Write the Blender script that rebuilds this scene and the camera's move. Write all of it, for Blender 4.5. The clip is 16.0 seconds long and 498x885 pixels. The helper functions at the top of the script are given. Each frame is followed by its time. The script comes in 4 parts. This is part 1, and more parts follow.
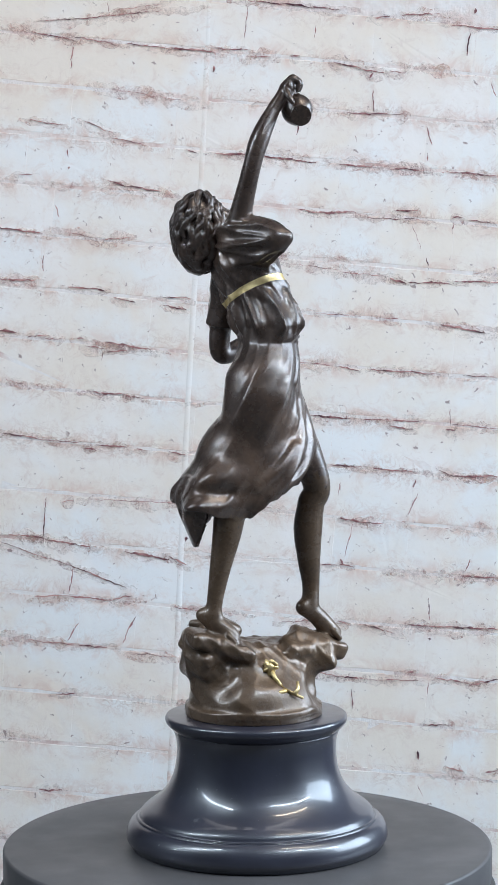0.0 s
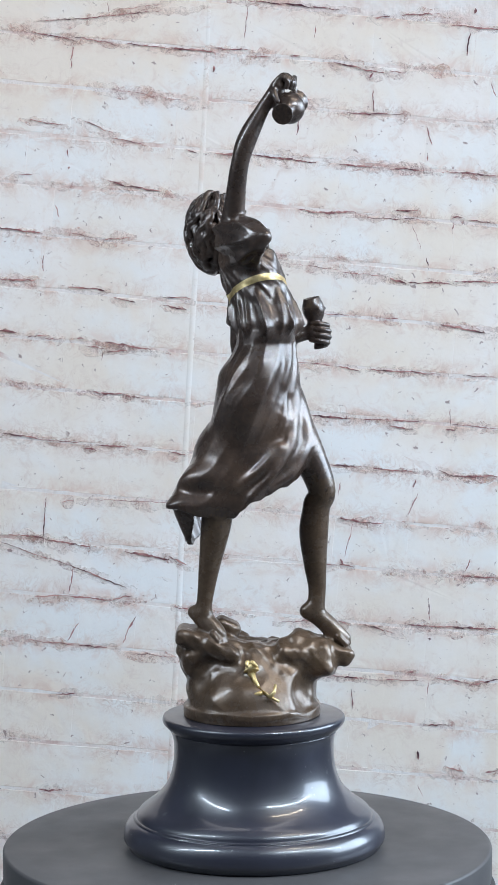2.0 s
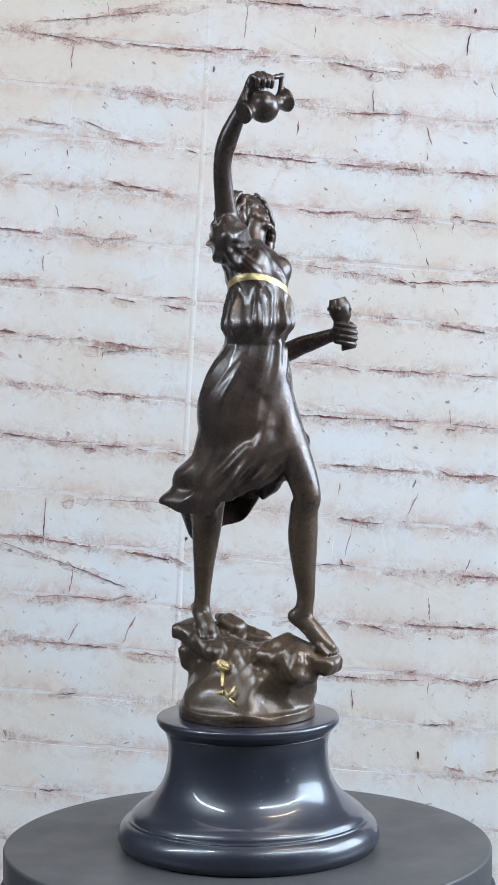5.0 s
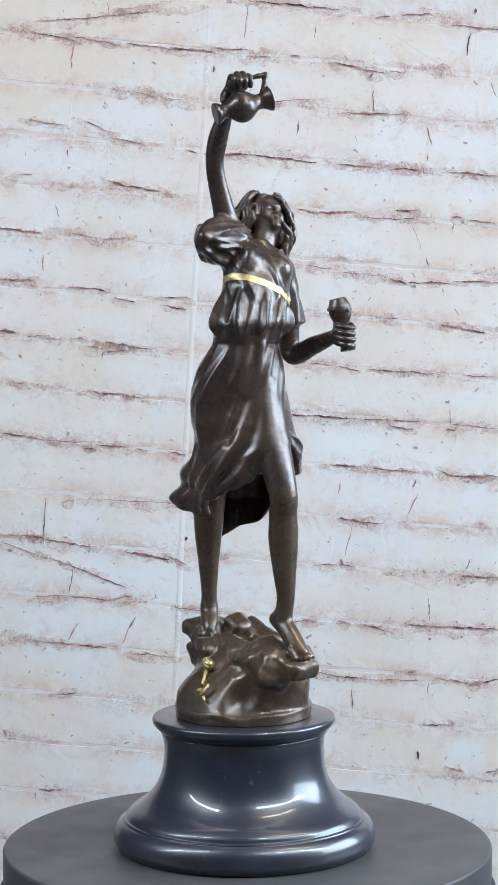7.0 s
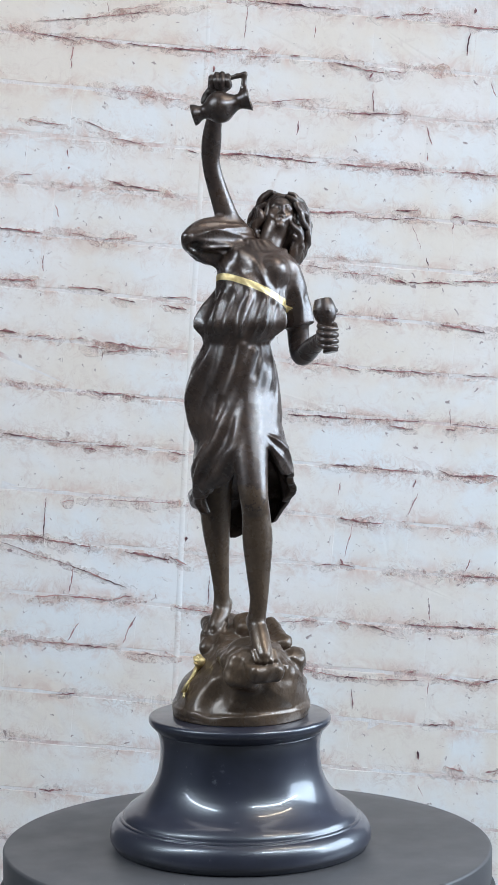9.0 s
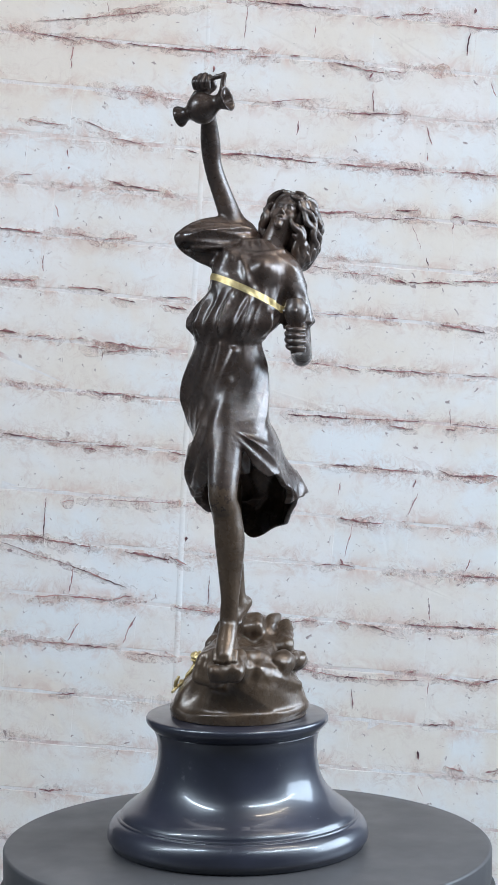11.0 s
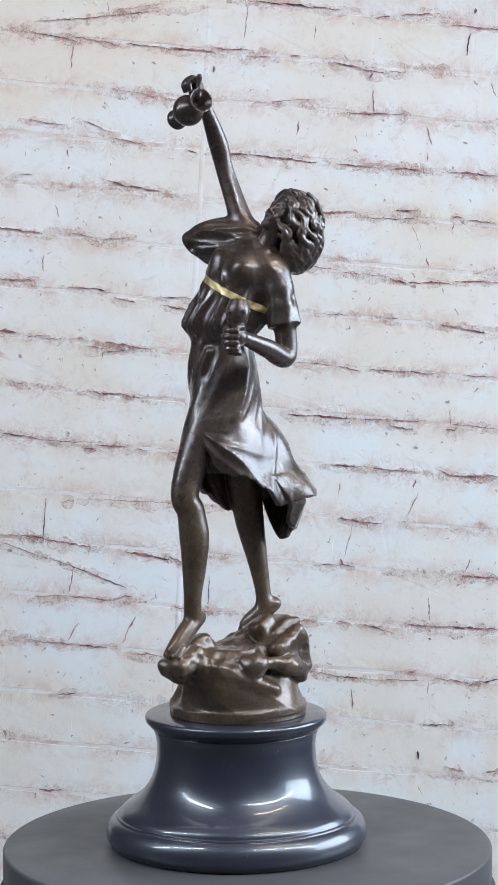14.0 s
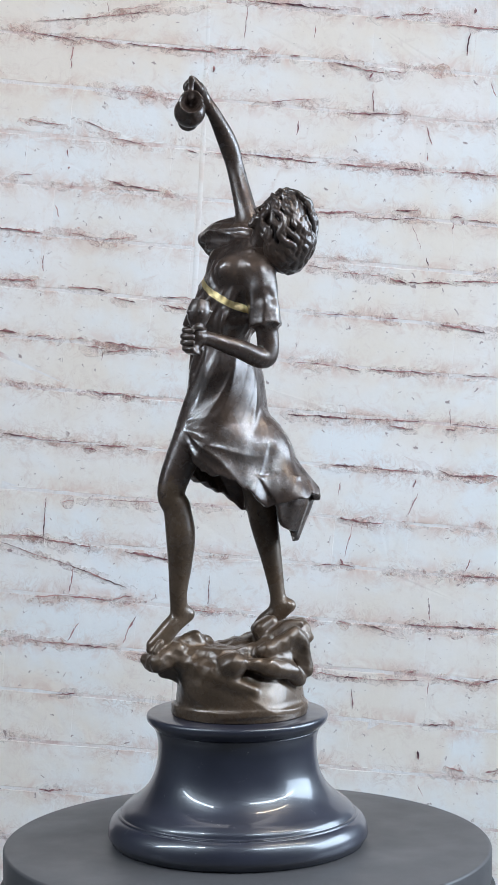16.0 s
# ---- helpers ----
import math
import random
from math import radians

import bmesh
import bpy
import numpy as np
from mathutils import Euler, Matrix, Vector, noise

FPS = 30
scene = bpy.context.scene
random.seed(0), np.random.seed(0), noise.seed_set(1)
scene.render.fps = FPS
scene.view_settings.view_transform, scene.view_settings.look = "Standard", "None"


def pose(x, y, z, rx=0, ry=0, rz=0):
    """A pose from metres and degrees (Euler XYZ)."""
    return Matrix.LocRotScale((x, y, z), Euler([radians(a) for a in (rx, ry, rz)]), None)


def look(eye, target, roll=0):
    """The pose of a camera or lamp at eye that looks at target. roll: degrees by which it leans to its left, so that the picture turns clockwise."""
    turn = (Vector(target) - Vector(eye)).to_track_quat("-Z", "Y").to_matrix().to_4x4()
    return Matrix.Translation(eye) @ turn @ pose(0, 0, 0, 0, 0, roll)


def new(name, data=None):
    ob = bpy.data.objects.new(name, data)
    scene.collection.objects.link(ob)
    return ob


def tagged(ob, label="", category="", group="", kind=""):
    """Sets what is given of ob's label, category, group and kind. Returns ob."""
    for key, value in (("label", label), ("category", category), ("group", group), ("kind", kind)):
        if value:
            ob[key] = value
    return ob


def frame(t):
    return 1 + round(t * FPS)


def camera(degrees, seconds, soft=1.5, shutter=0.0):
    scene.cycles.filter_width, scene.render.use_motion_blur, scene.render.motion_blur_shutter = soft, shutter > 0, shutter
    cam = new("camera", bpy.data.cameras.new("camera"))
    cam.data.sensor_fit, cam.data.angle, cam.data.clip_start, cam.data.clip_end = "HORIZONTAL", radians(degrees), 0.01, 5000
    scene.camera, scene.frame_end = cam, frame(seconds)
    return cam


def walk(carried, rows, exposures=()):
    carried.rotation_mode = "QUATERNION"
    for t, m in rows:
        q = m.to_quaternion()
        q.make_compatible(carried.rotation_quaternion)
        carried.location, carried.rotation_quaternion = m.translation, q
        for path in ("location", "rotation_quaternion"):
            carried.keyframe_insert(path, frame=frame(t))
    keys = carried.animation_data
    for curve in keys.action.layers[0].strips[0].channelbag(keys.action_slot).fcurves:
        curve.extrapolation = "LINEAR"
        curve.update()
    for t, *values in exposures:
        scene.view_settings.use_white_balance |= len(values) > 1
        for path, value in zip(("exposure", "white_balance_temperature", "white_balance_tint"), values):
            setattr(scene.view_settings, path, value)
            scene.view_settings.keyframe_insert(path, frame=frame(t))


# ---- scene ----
TOP = 0.80                       # height of the turntable's top
SPIN = -11.387                   # degrees a second
eye = Vector((0, -1.4678, TOP + 0.3828))
way = Vector((0.00188, 1.0, -0.07613))
cam = camera(12.91, 16.0, soft=1.5)
walk(cam, [(0.0, look(eye, eye + way, -0.36)), (16.0, look(eye, eye + way, -0.36))])

# ---- light ----
world = bpy.data.worlds.new("room_world")
scene.world = world
world.use_nodes = True
world.node_tree.nodes["Background"].inputs[0].default_value = (0.75, 0.85, 1.0, 1)
world.node_tree.nodes["Background"].inputs[1].default_value = 0.3
scene.view_settings.exposure = -0.29


def area(name, at, target, wide, high, watts, colour):
    lamp = bpy.data.lights.new(name, "AREA")
    lamp.shape, lamp.size, lamp.size_y = "RECTANGLE", wide, high
    lamp.energy, lamp.color = watts, colour
    ob = new(name, lamp)
    ob.matrix_world = look(at, target)
    return ob


def tube_lamp(name, a, b, wide, watts, colour):
    """A long narrow lamp from a to b that shines down."""
    a, b = Vector(a), Vector(b)
    mid = (a + b) / 2
    ob = area(name, mid, mid - Vector((0, 0, 1)), (b - a).length, wide, watts, colour)
    ob.matrix_world = Matrix.Translation(mid) @ pose(0, 0, 0, 0, 0, math.degrees(math.atan2(b.y - a.y, b.x - a.x)))


area("window_light", (2.45, 0.20, TOP + 0.95), (0, 0.1, TOP + 0.35), 2.0, 1.3, 104, (0.66, 0.82, 1.0))
tube_lamp("tube_light_left", (-2.3, -0.45, TOP + 1.0), (-0.42, -0.45, TOP + 1.0), 0.022, 28, (0.72, 0.86, 1.0))
tube_lamp("tube_light_right", (0.26, -0.75, TOP + 1.05), (2.2, -0.30, TOP + 1.05), 0.026, 37, (0.72, 0.86, 1.0))
tube_lamp("tube_light_warm", (0.35, -0.35, TOP + 1.5), (1.3, -0.15, TOP + 1.5), 0.03, 7, (1.0, 0.86, 0.70))
# Added fill, no such fixture known: brightens the backdrop's left, kept off the plinth
BACKDROP_FILL = area("backdrop_fill_light", (-0.5, 0.4, TOP + 1.8), (-0.3, 1.5, TOP + 0.45), 2.6, 0.5, 17, (0.98, 0.95, 0.965))
BACKDROP_FILL.data.spread = radians(112)


# ---- materials ----
def material(name, rough=0.5, metal=0.0):
    m = bpy.data.materials.new(name)
    m.use_nodes = True
    b = m.node_tree.nodes["Principled BSDF"]
    b.inputs["Roughness"].default_value = rough
    b.inputs["Metallic"].default_value = metal
    return m, m.node_tree, b


def node(tree, kind, **values):
    n = tree.nodes.new(kind)
    for key, value in values.items():
        n.inputs[key].default_value = value
    return n


def coords(tree, which="Object"):
    return tree.nodes.new("ShaderNodeTexCoord").outputs[which]


def noise_of(tree, scale, detail=4.0, rough=0.55, source=None, distortion=0.0):
    n = node(tree, "ShaderNodeTexNoise", Scale=scale, Detail=detail, Roughness=rough, Distortion=distortion)
    tree.links.new(source if source else coords(tree), n.inputs["Vector"])
    return n.outputs["Fac"]


def ramp(tree, fac, stops):
    r = tree.nodes.new("ShaderNodeValToRGB")
    e = r.color_ramp.elements
    while len(e) < len(stops):
        e.new(0.5)
    for k, (p, c) in enumerate(stops):
        e[k].position, e[k].color = p, (*c, 1) if len(c) == 3 else c
    tree.links.new(fac, r.inputs[0])
    return r.outputs[0]


def mix(tree, fac, a, b, kind="MIX"):
    m = tree.nodes.new("ShaderNodeMix")
    m.data_type, m.blend_type = "RGBA", kind
    for socket, value in ((m.inputs[0], fac), (m.inputs[6], a), (m.inputs[7], b)):
        if isinstance(value, (int, float, tuple)):
            socket.default_value = value
        else:
            tree.links.new(value, socket)
    return m.outputs[2]


def bump(tree, b, height, strength, distance):
    n = node(tree, "ShaderNodeBump", Strength=strength, Distance=distance)
    tree.links.new(height, n.inputs["Height"])
    tree.links.new(n.outputs[0], b.inputs["Normal"])


def bronze_material(name, tones, gloss, metal):
    m, t, b = material(name, 0.4, metal)
    big = noise_of(t, 20, 5)
    fine = noise_of(t, 420, 3)
    c = ramp(t, big, list(zip((0.32, 0.52, 0.72), tones)))
    c = mix(t, 0.35, c, ramp(t, fine, [(0.35, tones[0]), (0.7, tuple(0.7 * v for v in tones[2]))]))
    t.links.new(c, b.inputs["Base Color"])
    t.links.new(ramp(t, noise_of(t, 60, 5), [(0.3, (0.30,) * 3), (0.75, (0.50,) * 3)]), b.inputs["Roughness"])
    b.inputs["Coat Weight"].default_value = gloss
    b.inputs["Coat IOR"].default_value = 1.6
    t.links.new(ramp(t, noise_of(t, 70, 6, 0.65), [(0.32, (0.13,) * 3), (0.68, (0.40,) * 3)]), b.inputs["Coat Roughness"])
    bump(t, b, mix(t, 0.35, noise_of(t, 85, 4, 0.55, distortion=0.6), noise_of(t, 240, 6, 0.6)), 0.32, 0.0026)
    return m


def gold_material():
    m, t, b = material("gilded_bronze", 0.5, 0.9)
    t.links.new(ramp(t, noise_of(t, 160, 4), [(0.3, (0.56, 0.40, 0.17)), (0.65, (0.86, 0.68, 0.36))]), b.inputs["Base Color"])
    bump(t, b, noise_of(t, 700, 3), 0.15, 0.0005)
    return m


def marble_material():
    m, t, b = material("black_marble", 0.3)
    cloud = noise_of(t, 14, 6, 0.6, distortion=0.6)
    c = ramp(t, cloud, [(0.3, (0.015, 0.0150, 0.024)), (0.6, (0.029, 0.030, 0.047)), (0.8, (0.056, 0.059, 0.086))])
    spots = ramp(t, noise_of(t, 90, 5, 0.65), [(0.66, (0, 0, 0)), (0.78, (1, 1, 1))])
    c = mix(t, spots, c, (0.12, 0.125, 0.14, 1))
    dust = ramp(t, noise_of(t, 330, 2, 0.5), [(0.735, (0, 0, 0)), (0.79, (0.5, 0.5, 0.5))])
    c = mix(t, dust, c, (0.30, 0.31, 0.33, 1))
    t.links.new(c, b.inputs["Base Color"])
    b.inputs["Coat Weight"].default_value = 0.7
    b.inputs["Specular IOR Level"].default_value = 0.9
    b.inputs["Coat Roughness"].default_value = 0.06
    t.links.new(ramp(t, noise_of(t, 40, 4), [(0.3, (0.30,) * 3), (0.75, (0.42,) * 3)]), b.inputs["Roughness"])
    bump(t, b, noise_of(t, 300, 3), 0.05, 0.0006)
    return m


def turntable_material(name, tone):
    m, t, b = material(name, 0.45)
    c = ramp(t, noise_of(t, 9, 5), [(0.3, tuple(v * 0.85 for v in tone)), (0.7, tuple(v * 1.15 for v in tone))])
    specks = ramp(t, noise_of(t, 700, 2), [(0.68, (0, 0, 0)), (0.75, (0.5, 0.5, 0.5))])
    t.links.new(mix(t, specks, c, (0.12, 0.12, 0.125, 1)), b.inputs["Base Color"])
    t.links.new(ramp(t, noise_of(t, 25, 4), [(0.3, (0.38,) * 3), (0.7, (0.52,) * 3)]), b.inputs["Roughness"])
    bump(t, b, noise_of(t, 900, 2), 0.1, 0.0004)
    return m


def whitewash_material():
    m, t, b = material("whitewashed_brick", 0.6)
    geo = t.nodes.new("ShaderNodeNewGeometry").outputs["Position"]
    info = t.nodes.new("ShaderNodeObjectInfo").outputs["Random"]
    base = ramp(t, info, [(0.0, (0.80, 0.775, 0.755)), (0.5, (0.81, 0.805, 0.80)), (1.0, (0.778, 0.80, 0.812))])
    cloud = ramp(t, noise_of(t, 5, 5, 0.6, geo), [(0.36, (0, 0, 0)), (0.60, (1, 1, 1))])
    c = mix(t, cloud, base, (0.77, 0.712, 0.642, 1))
    cool = ramp(t, noise_of(t, 7, 4, 0.5, geo, 0.4), [(0.52, (0, 0, 0)), (0.66, (0.7, 0.7, 0.7))])
    c = mix(t, cool, c, (0.768, 0.81, 0.838, 1))
    grain = ramp(t, noise_of(t, 55, 8, 0.72, geo, 0.9), [(0.54, (0, 0, 0)), (0.70, (0.65, 0.65, 0.65))])
    c = mix(t, grain, c, (0.66, 0.575, 0.53, 1))
    own = t.nodes.new("ShaderNodeSeparateXYZ")
    t.links.new(coords(t, "Generated"), own.inputs[0])
    fold = node(t, "ShaderNodeMath")
    fold.operation, fold.inputs[1].default_value = "PINGPONG", 0.5
    t.links.new(own.outputs[2], fold.inputs[0])
    edge = ramp(t, fold.outputs[0], [(0.0, (1.0,) * 3), (0.10, (0.6,) * 3), (0.34, (0, 0, 0))])
    ragged = ramp(t, noise_of(t, 24, 8, 0.72, geo, 1.0), [(0.46, (0, 0, 0)), (0.62, (0.9, 0.9, 0.9))])
    c = mix(t, mix(t, 1.0, edge, ragged, "MULTIPLY"), c, (0.62, 0.45, 0.385, 1))
    near = ramp(t, fold.outputs[0], [(0.02, (1.0,) * 3), (0.42, (0.04,) * 3)])
    patches = ramp(t, noise_of(t, 13, 5, 0.6, geo), [(0.44, (0, 0, 0)), (0.60, (0.85, 0.85, 0.85))])
    flaked = ramp(t, noise_of(t, 46, 6, 0.62, geo, 2.0), [(0.462, (0, 0, 0)), (0.485, (1, 1, 1)), (0.500, (0.15,) * 3), (0.515, (0.7,) * 3), (0.535, (0, 0, 0))])
    c = mix(t, mix(t, 1.0, mix(t, 1.0, near, patches, "MULTIPLY"), flaked, "MULTIPLY"), c, (0.47, 0.35, 0.30, 1))
    flecks = ramp(t, noise_of(t, 110, 3, 0.5, geo, 0.6), [(0.680, (0, 0, 0)), (0.745, (0.85, 0.85, 0.85))])
    c = mix(t, flecks, c, (0.25, 0.19, 0.19, 1))
    t.links.new(c, b.inputs["Base Color"])
    bump(t, b, noise_of(t, 60, 6, 0.6, geo), 0.2, 0.002)
    return m


def stain_material():
    """Ragged reddish dirt and flaking paint along the joints, with gaps."""
    m, t, b = material("reddish_joint_stain", 0.85)
    geo = t.nodes.new("ShaderNodeNewGeometry").outputs["Position"]
    t.links.new(ramp(t, noise_of(t, 60, 5, 0.6, geo), [(0.35, (0.50, 0.29, 0.28)), (0.52, (0.66, 0.46, 0.41)), (0.68, (0.74, 0.60, 0.49))]), b.inputs["Base Color"])
    broad = ramp(t, noise_of(t, 40, 6, 0.7, geo, 1.0), [(0.40, (0, 0, 0)), (0.66, (0.62, 0.62, 0.62))])
    flakes = ramp(t, noise_of(t, 150, 5, 0.7, geo, 2.2), [(0.40, (0.25,) * 3), (0.60, (1, 1, 1))])
    t.links.new(mix(t, 1.0, broad, flakes, "MULTIPLY"), b.inputs["Alpha"])
    return m


def mortar_material():
    m, t, b = material("painted_mortar", 0.8)
    geo = t.nodes.new("ShaderNodeNewGeometry").outputs["Position"]
    c = ramp(t, noise_of(t, 14, 6, 0.65, geo), [(0.40, (0.75, 0.74, 0.735)), (0.54, (0.72, 0.66, 0.63)), (0.66, (0.60, 0.46, 0.43))])
    t.links.new(c, b.inputs["Base Color"])
    bump(t, b, noise_of(t, 90, 5, 0.6, geo), 0.4, 0.004)
    return m


def crack_material():
    m, t, b = material("dark_joint_crack", 0.9)
    geo = t.nodes.new("ShaderNodeNewGeometry").outputs["Position"]
    c = ramp(t, noise_of(t, 45, 5, 0.65, geo), [(0.38, (0.075, 0.030, 0.040)), (0.50, (0.25, 0.11, 0.115)), (0.64, (0.48, 0.28, 0.26))])
    t.links.new(c, b.inputs["Base Color"])
    return m


def plain_material(name, tone, rough):
    m, t, b = material(name, rough)
    c = ramp(t, noise_of(t, 3, 5), [(0.3, tuple(v * 0.93 for v in tone)), (0.7, tone)])
    t.links.new(c, b.inputs["Base Color"])
    bump(t, b, noise_of(t, 150, 3), 0.1, 0.001)
    return m


BRONZE = bronze_material("dark_patinated_bronze", ((0.038, 0.0245, 0.0195), (0.074, 0.046, 0.035), (0.20, 0.122, 0.082)), 0.85, 0.45)
BROWN = bronze_material("brown_patinated_bronze", ((0.066, 0.041, 0.027), (0.126, 0.079, 0.048), (0.225, 0.146, 0.090)), 0.55, 0.35)
GOLD, MARBLE = gold_material(), marble_material()
DISC = turntable_material("grey_turntable_plastic", (0.084, 0.080, 0.082))
RUBBER = turntable_material("black_turntable_plastic", (0.02, 0.02, 0.021))
WHITE, MORTAR, CRACK, STAIN = whitewash_material(), mortar_material(), crack_material(), stain_material()
PLASTER, BOARDS = plain_material("grey_wall_paint", (0.16, 0.16, 0.165), 0.8), plain_material("grey_floor", (0.15, 0.145, 0.14), 0.6)


# ---- mesh helpers ----
def mesh_of(name, bm, *materials):
    me = bpy.data.meshes.new(name)
    bm.to_mesh(me)
    bm.free()
    for m in materials:
        me.materials.append(m)
    return me


def part(name, bm, mat, parent, label=""):
    ob = new(name, mesh_of(name, bm, mat))
    ob.parent = parent
    return tagged(ob, label)


def turned(profile, sides=128, cx=0.0, cy=0.0):
    """A solid of revolution from (radius, height) pairs, bottom to top."""
    bm = bmesh.new()
    rings = []
    for r, z in profile:
        rings.append([bm.verts.new((cx + r * math.cos(a), cy + r * math.sin(a), z))
                      for a in (2 * math.pi * k / sides for k in range(sides))])
    for low, high in zip(rings, rings[1:]):
        for k in range(sides):
            bm.faces.new((low[k], low[(k + 1) % sides], high[(k + 1) % sides], high[k])).smooth = True
    bm.faces.new(rings[0][::-1])
    bm.faces.new(rings[-1])
    return bm


def smooth_profile(p):
    """The same outline with three points between each two, rounded."""
    q = [p[0]] + p + [p[-1]]
    out = []
    for a, b, c, d in zip(q, q[1:], q[2:], q[3:]):
        for t in (0, 0.25, 0.5, 0.75):
            out.append(tuple(0.5 * (2 * b[i] + (c[i] - a[i]) * t + (2 * a[i] - 5 * b[i] + 4 * c[i] - d[i]) * t * t + (3 * b[i] - a[i] - 3 * c[i] + d[i]) * t ** 3) for i in (0, 1)))
    return out + [p[-1]]


def arc(cx, cz, rx, rz, a0, a1, n):
    return [(cx + rx * math.cos(radians(a0 + (a1 - a0) * k / n)), cz + rz * math.sin(radians(a0 + (a1 - a0) * k / n)))
            for k in range(n + 1)]


def slab(x0, x1, y0, y1, z0, z1, bevel=0.0):
    bm = bmesh.new()
    bmesh.ops.create_cube(bm, size=1, matrix=Matrix.LocRotScale(((x0 + x1) / 2, (y0 + y1) / 2, (z0 + z1) / 2), None, (x1 - x0, y1 - y0, z1 - z0)))
    if bevel:
        bmesh.ops.bevel(bm, geom=bm.edges[:], offset=bevel, segments=2, affect="EDGES")
    return bm


# ---- the room ----
def structure(name, bm, mat, label):
    return tagged(new(name, mesh_of(name, bm, mat)), label, kind="structure")


# unseen shell, added and kept dark to shape reflections and bounced light
structure("floor", slab(-2.6, 2.6, -3.2, 2.0, -0.1, 0), BOARDS, "plain grey floor, added out of view")
structure("ceiling", slab(-2.6, 2.6, -3.2, 2.0, 2.7, 2.8), PLASTER, "plain grey ceiling, added out of view")
structure("wall_south", slab(-2.6, 2.6, -3.3, -3.2, 0, 2.7), PLASTER, "plain grey wall added out of view behind the camera")
structure("wall_west", slab(-2.7, -2.6, -3.2, 2.0, 0, 2.7), PLASTER, "plain grey side wall, added out of view")
structure("wall_east", slab(2.6, 2.7, -3.2, 2.0, 0, 2.7), PLASTER, "plain grey side wall, added out of view")
structure("wall_north", slab(-2.6, 2.6, 2.0, 2.1, 0, 2.7), PLASTER, "plain grey wall added out of view behind the backdrop")
structure("table", slab(-0.12, 0.12, -0.12, 0.12, 0.0, TOP - 0.052, 0.006), BOARDS, "plain grey stand under the turntable")


# the backdrop, a brick print built in slight relief, hangs a little askew; its own plan is in millimetres
BACKDROP = structure("backdrop", slab(-1.1, 1.1, 0, 0.02, -0.85, 0.85, 0.004), MORTAR, "backdrop printed with whitewashed brick and cracked reddish joints, hung askew")
BACKDROP.matrix_world = pose(0, 1.53, 0.985, 0, 5.5, 0)
COURSES = [560, 494, 428, 361, 294, 227, 154, 86, 19, -51, -121, -188, -263, -329, -398, -467, -536, -605]
UPRIGHTS = [[-231, -47, 127, 264],
          [-276, -83, 132, 291],
          [-270, -129, 38, 210],
          [-325, -130, 98, 294],
          [-284, -92, 107, 260],
          [-296, -93, 103, 229],
          [-347, -140, 60, 275],
          [-202, -2, 198],
          [-268, -68, 121, 279],
          [-358, -165, 32, 237],
          [-262, -65, 136, 238],
          [-217, -62, 148, 322],
          [-202, -124, 74, 276],
          [-300, -67, 182, 284],
          [-200, -5, 182],
          [-302, -83, 127, 292],
          [-201, 10, 229]]


def build_brick(x0, x1, z0, z1, seed):
    """One uneven brick, its face about 2 mm proud of the joints."""
    rng = random.Random(seed)
    bm = bmesh.new()
    gap, proud = rng.uniform(0.0001, 0.0005), rng.uniform(0.0001, 0.0003)
    nx, nz = 14, 6
    path = [(x0 + (x1 - x0) * k / nx, z0, 0, 1) for k in range(nx)] + [(x1, z0 + (z1 - z0) * k / nz, -1, 0) for k in range(nz)]
    path += [(x1 - (x1 - x0) * k / nx, z1, 0, -1) for k in range(nx)] + [(x0, z1 - (z1 - z0) * k / nz, 1, 0) for k in range(nz)]
    foot, rim = [], []
    for k, (x, z, dx, dz) in enumerate(path):
        w = gap + max(0, 0.0010 * noise.noise((x * 60, z * 60, seed)) + rng.uniform(-0.0004, 0.0006))
        if k in (0, nx, nx + nz, 2 * nx + nz):
            dx, dz = dx or (1 if x < x1 else -1), dz or (1 if z < z1 else -1)
        flat = 1.0 if dz else 0.25
        foot.append(bm.verts.new((x + dx * 0.1 * w, 0.0004 if dz else 0.0001, z + dz * w)))
        rim.append(bm.verts.new((x + dx * (0.1 * w + 0.0002), -proud + flat * rng.uniform(-0.0002, 0.0002), z + dz * (w + 0.0024))))
    for k in range(len(path)):
        n = (k + 1) % len(path)
        bm.faces.new((foot[k], foot[n], rim[n], rim[k]))
    bm.faces.new(rim)
    return mesh_of("brick", bm, WHITE)


for row, joints in enumerate(UPRIGHTS):
    top, low = COURSES[row] / 1000, COURSES[row + 1] / 1000
    ends = [joints[0] - 420, joints[0] - 210] + joints + [joints[-1] + 210, joints[-1] + 420]
    for col, (a, b) in enumerate(zip(ends, ends[1:])):
        ob = new("brick", build_brick(a / 1000, b / 1000, low, top, row * 20 + col))
        ob.parent = BACKDROP


def ribbon(bm, a, b, wide, wander, lift, mat):
    """A jagged strip from a to b, tapered at both ends."""
    long = (b - a).length
    n = max(3, int(long / 0.003))
    side = (b - a).normalized().cross(Vector((0, 1, 0)))
    pairs = []
    for k in range(n + 1):
        t = k / n
        p = a.lerp(b, t) + side * (wander * (0.6 * noise.noise((a.x * 370, a.z * 610, t * long * 42)) + 0.45 * noise.noise((a.z * 290, a.x * 530, t * long * 160))) + random.uniform(-0.0004, 0.0004))
        rough = random.uniform(0.3, 1.3) if mat == 0 else 0.75 + 0.6 * noise.noise((a.x * 210, a.z * 430, t * long * 70 + 5))
        h = wide / 2 * (0.15 + 0.85 * math.sin(math.pi * min(max(t, 0.02), 0.98)) ** 0.5) * rough
        pairs.append([bm.verts.new(p + s * h * side + Vector((0, -lift, 0))) for s in (1, -1)])
    for (p, q), (r, s) in zip(pairs, pairs[1:]):
        bm.faces.new((p, q, s, r)).material_index = mat


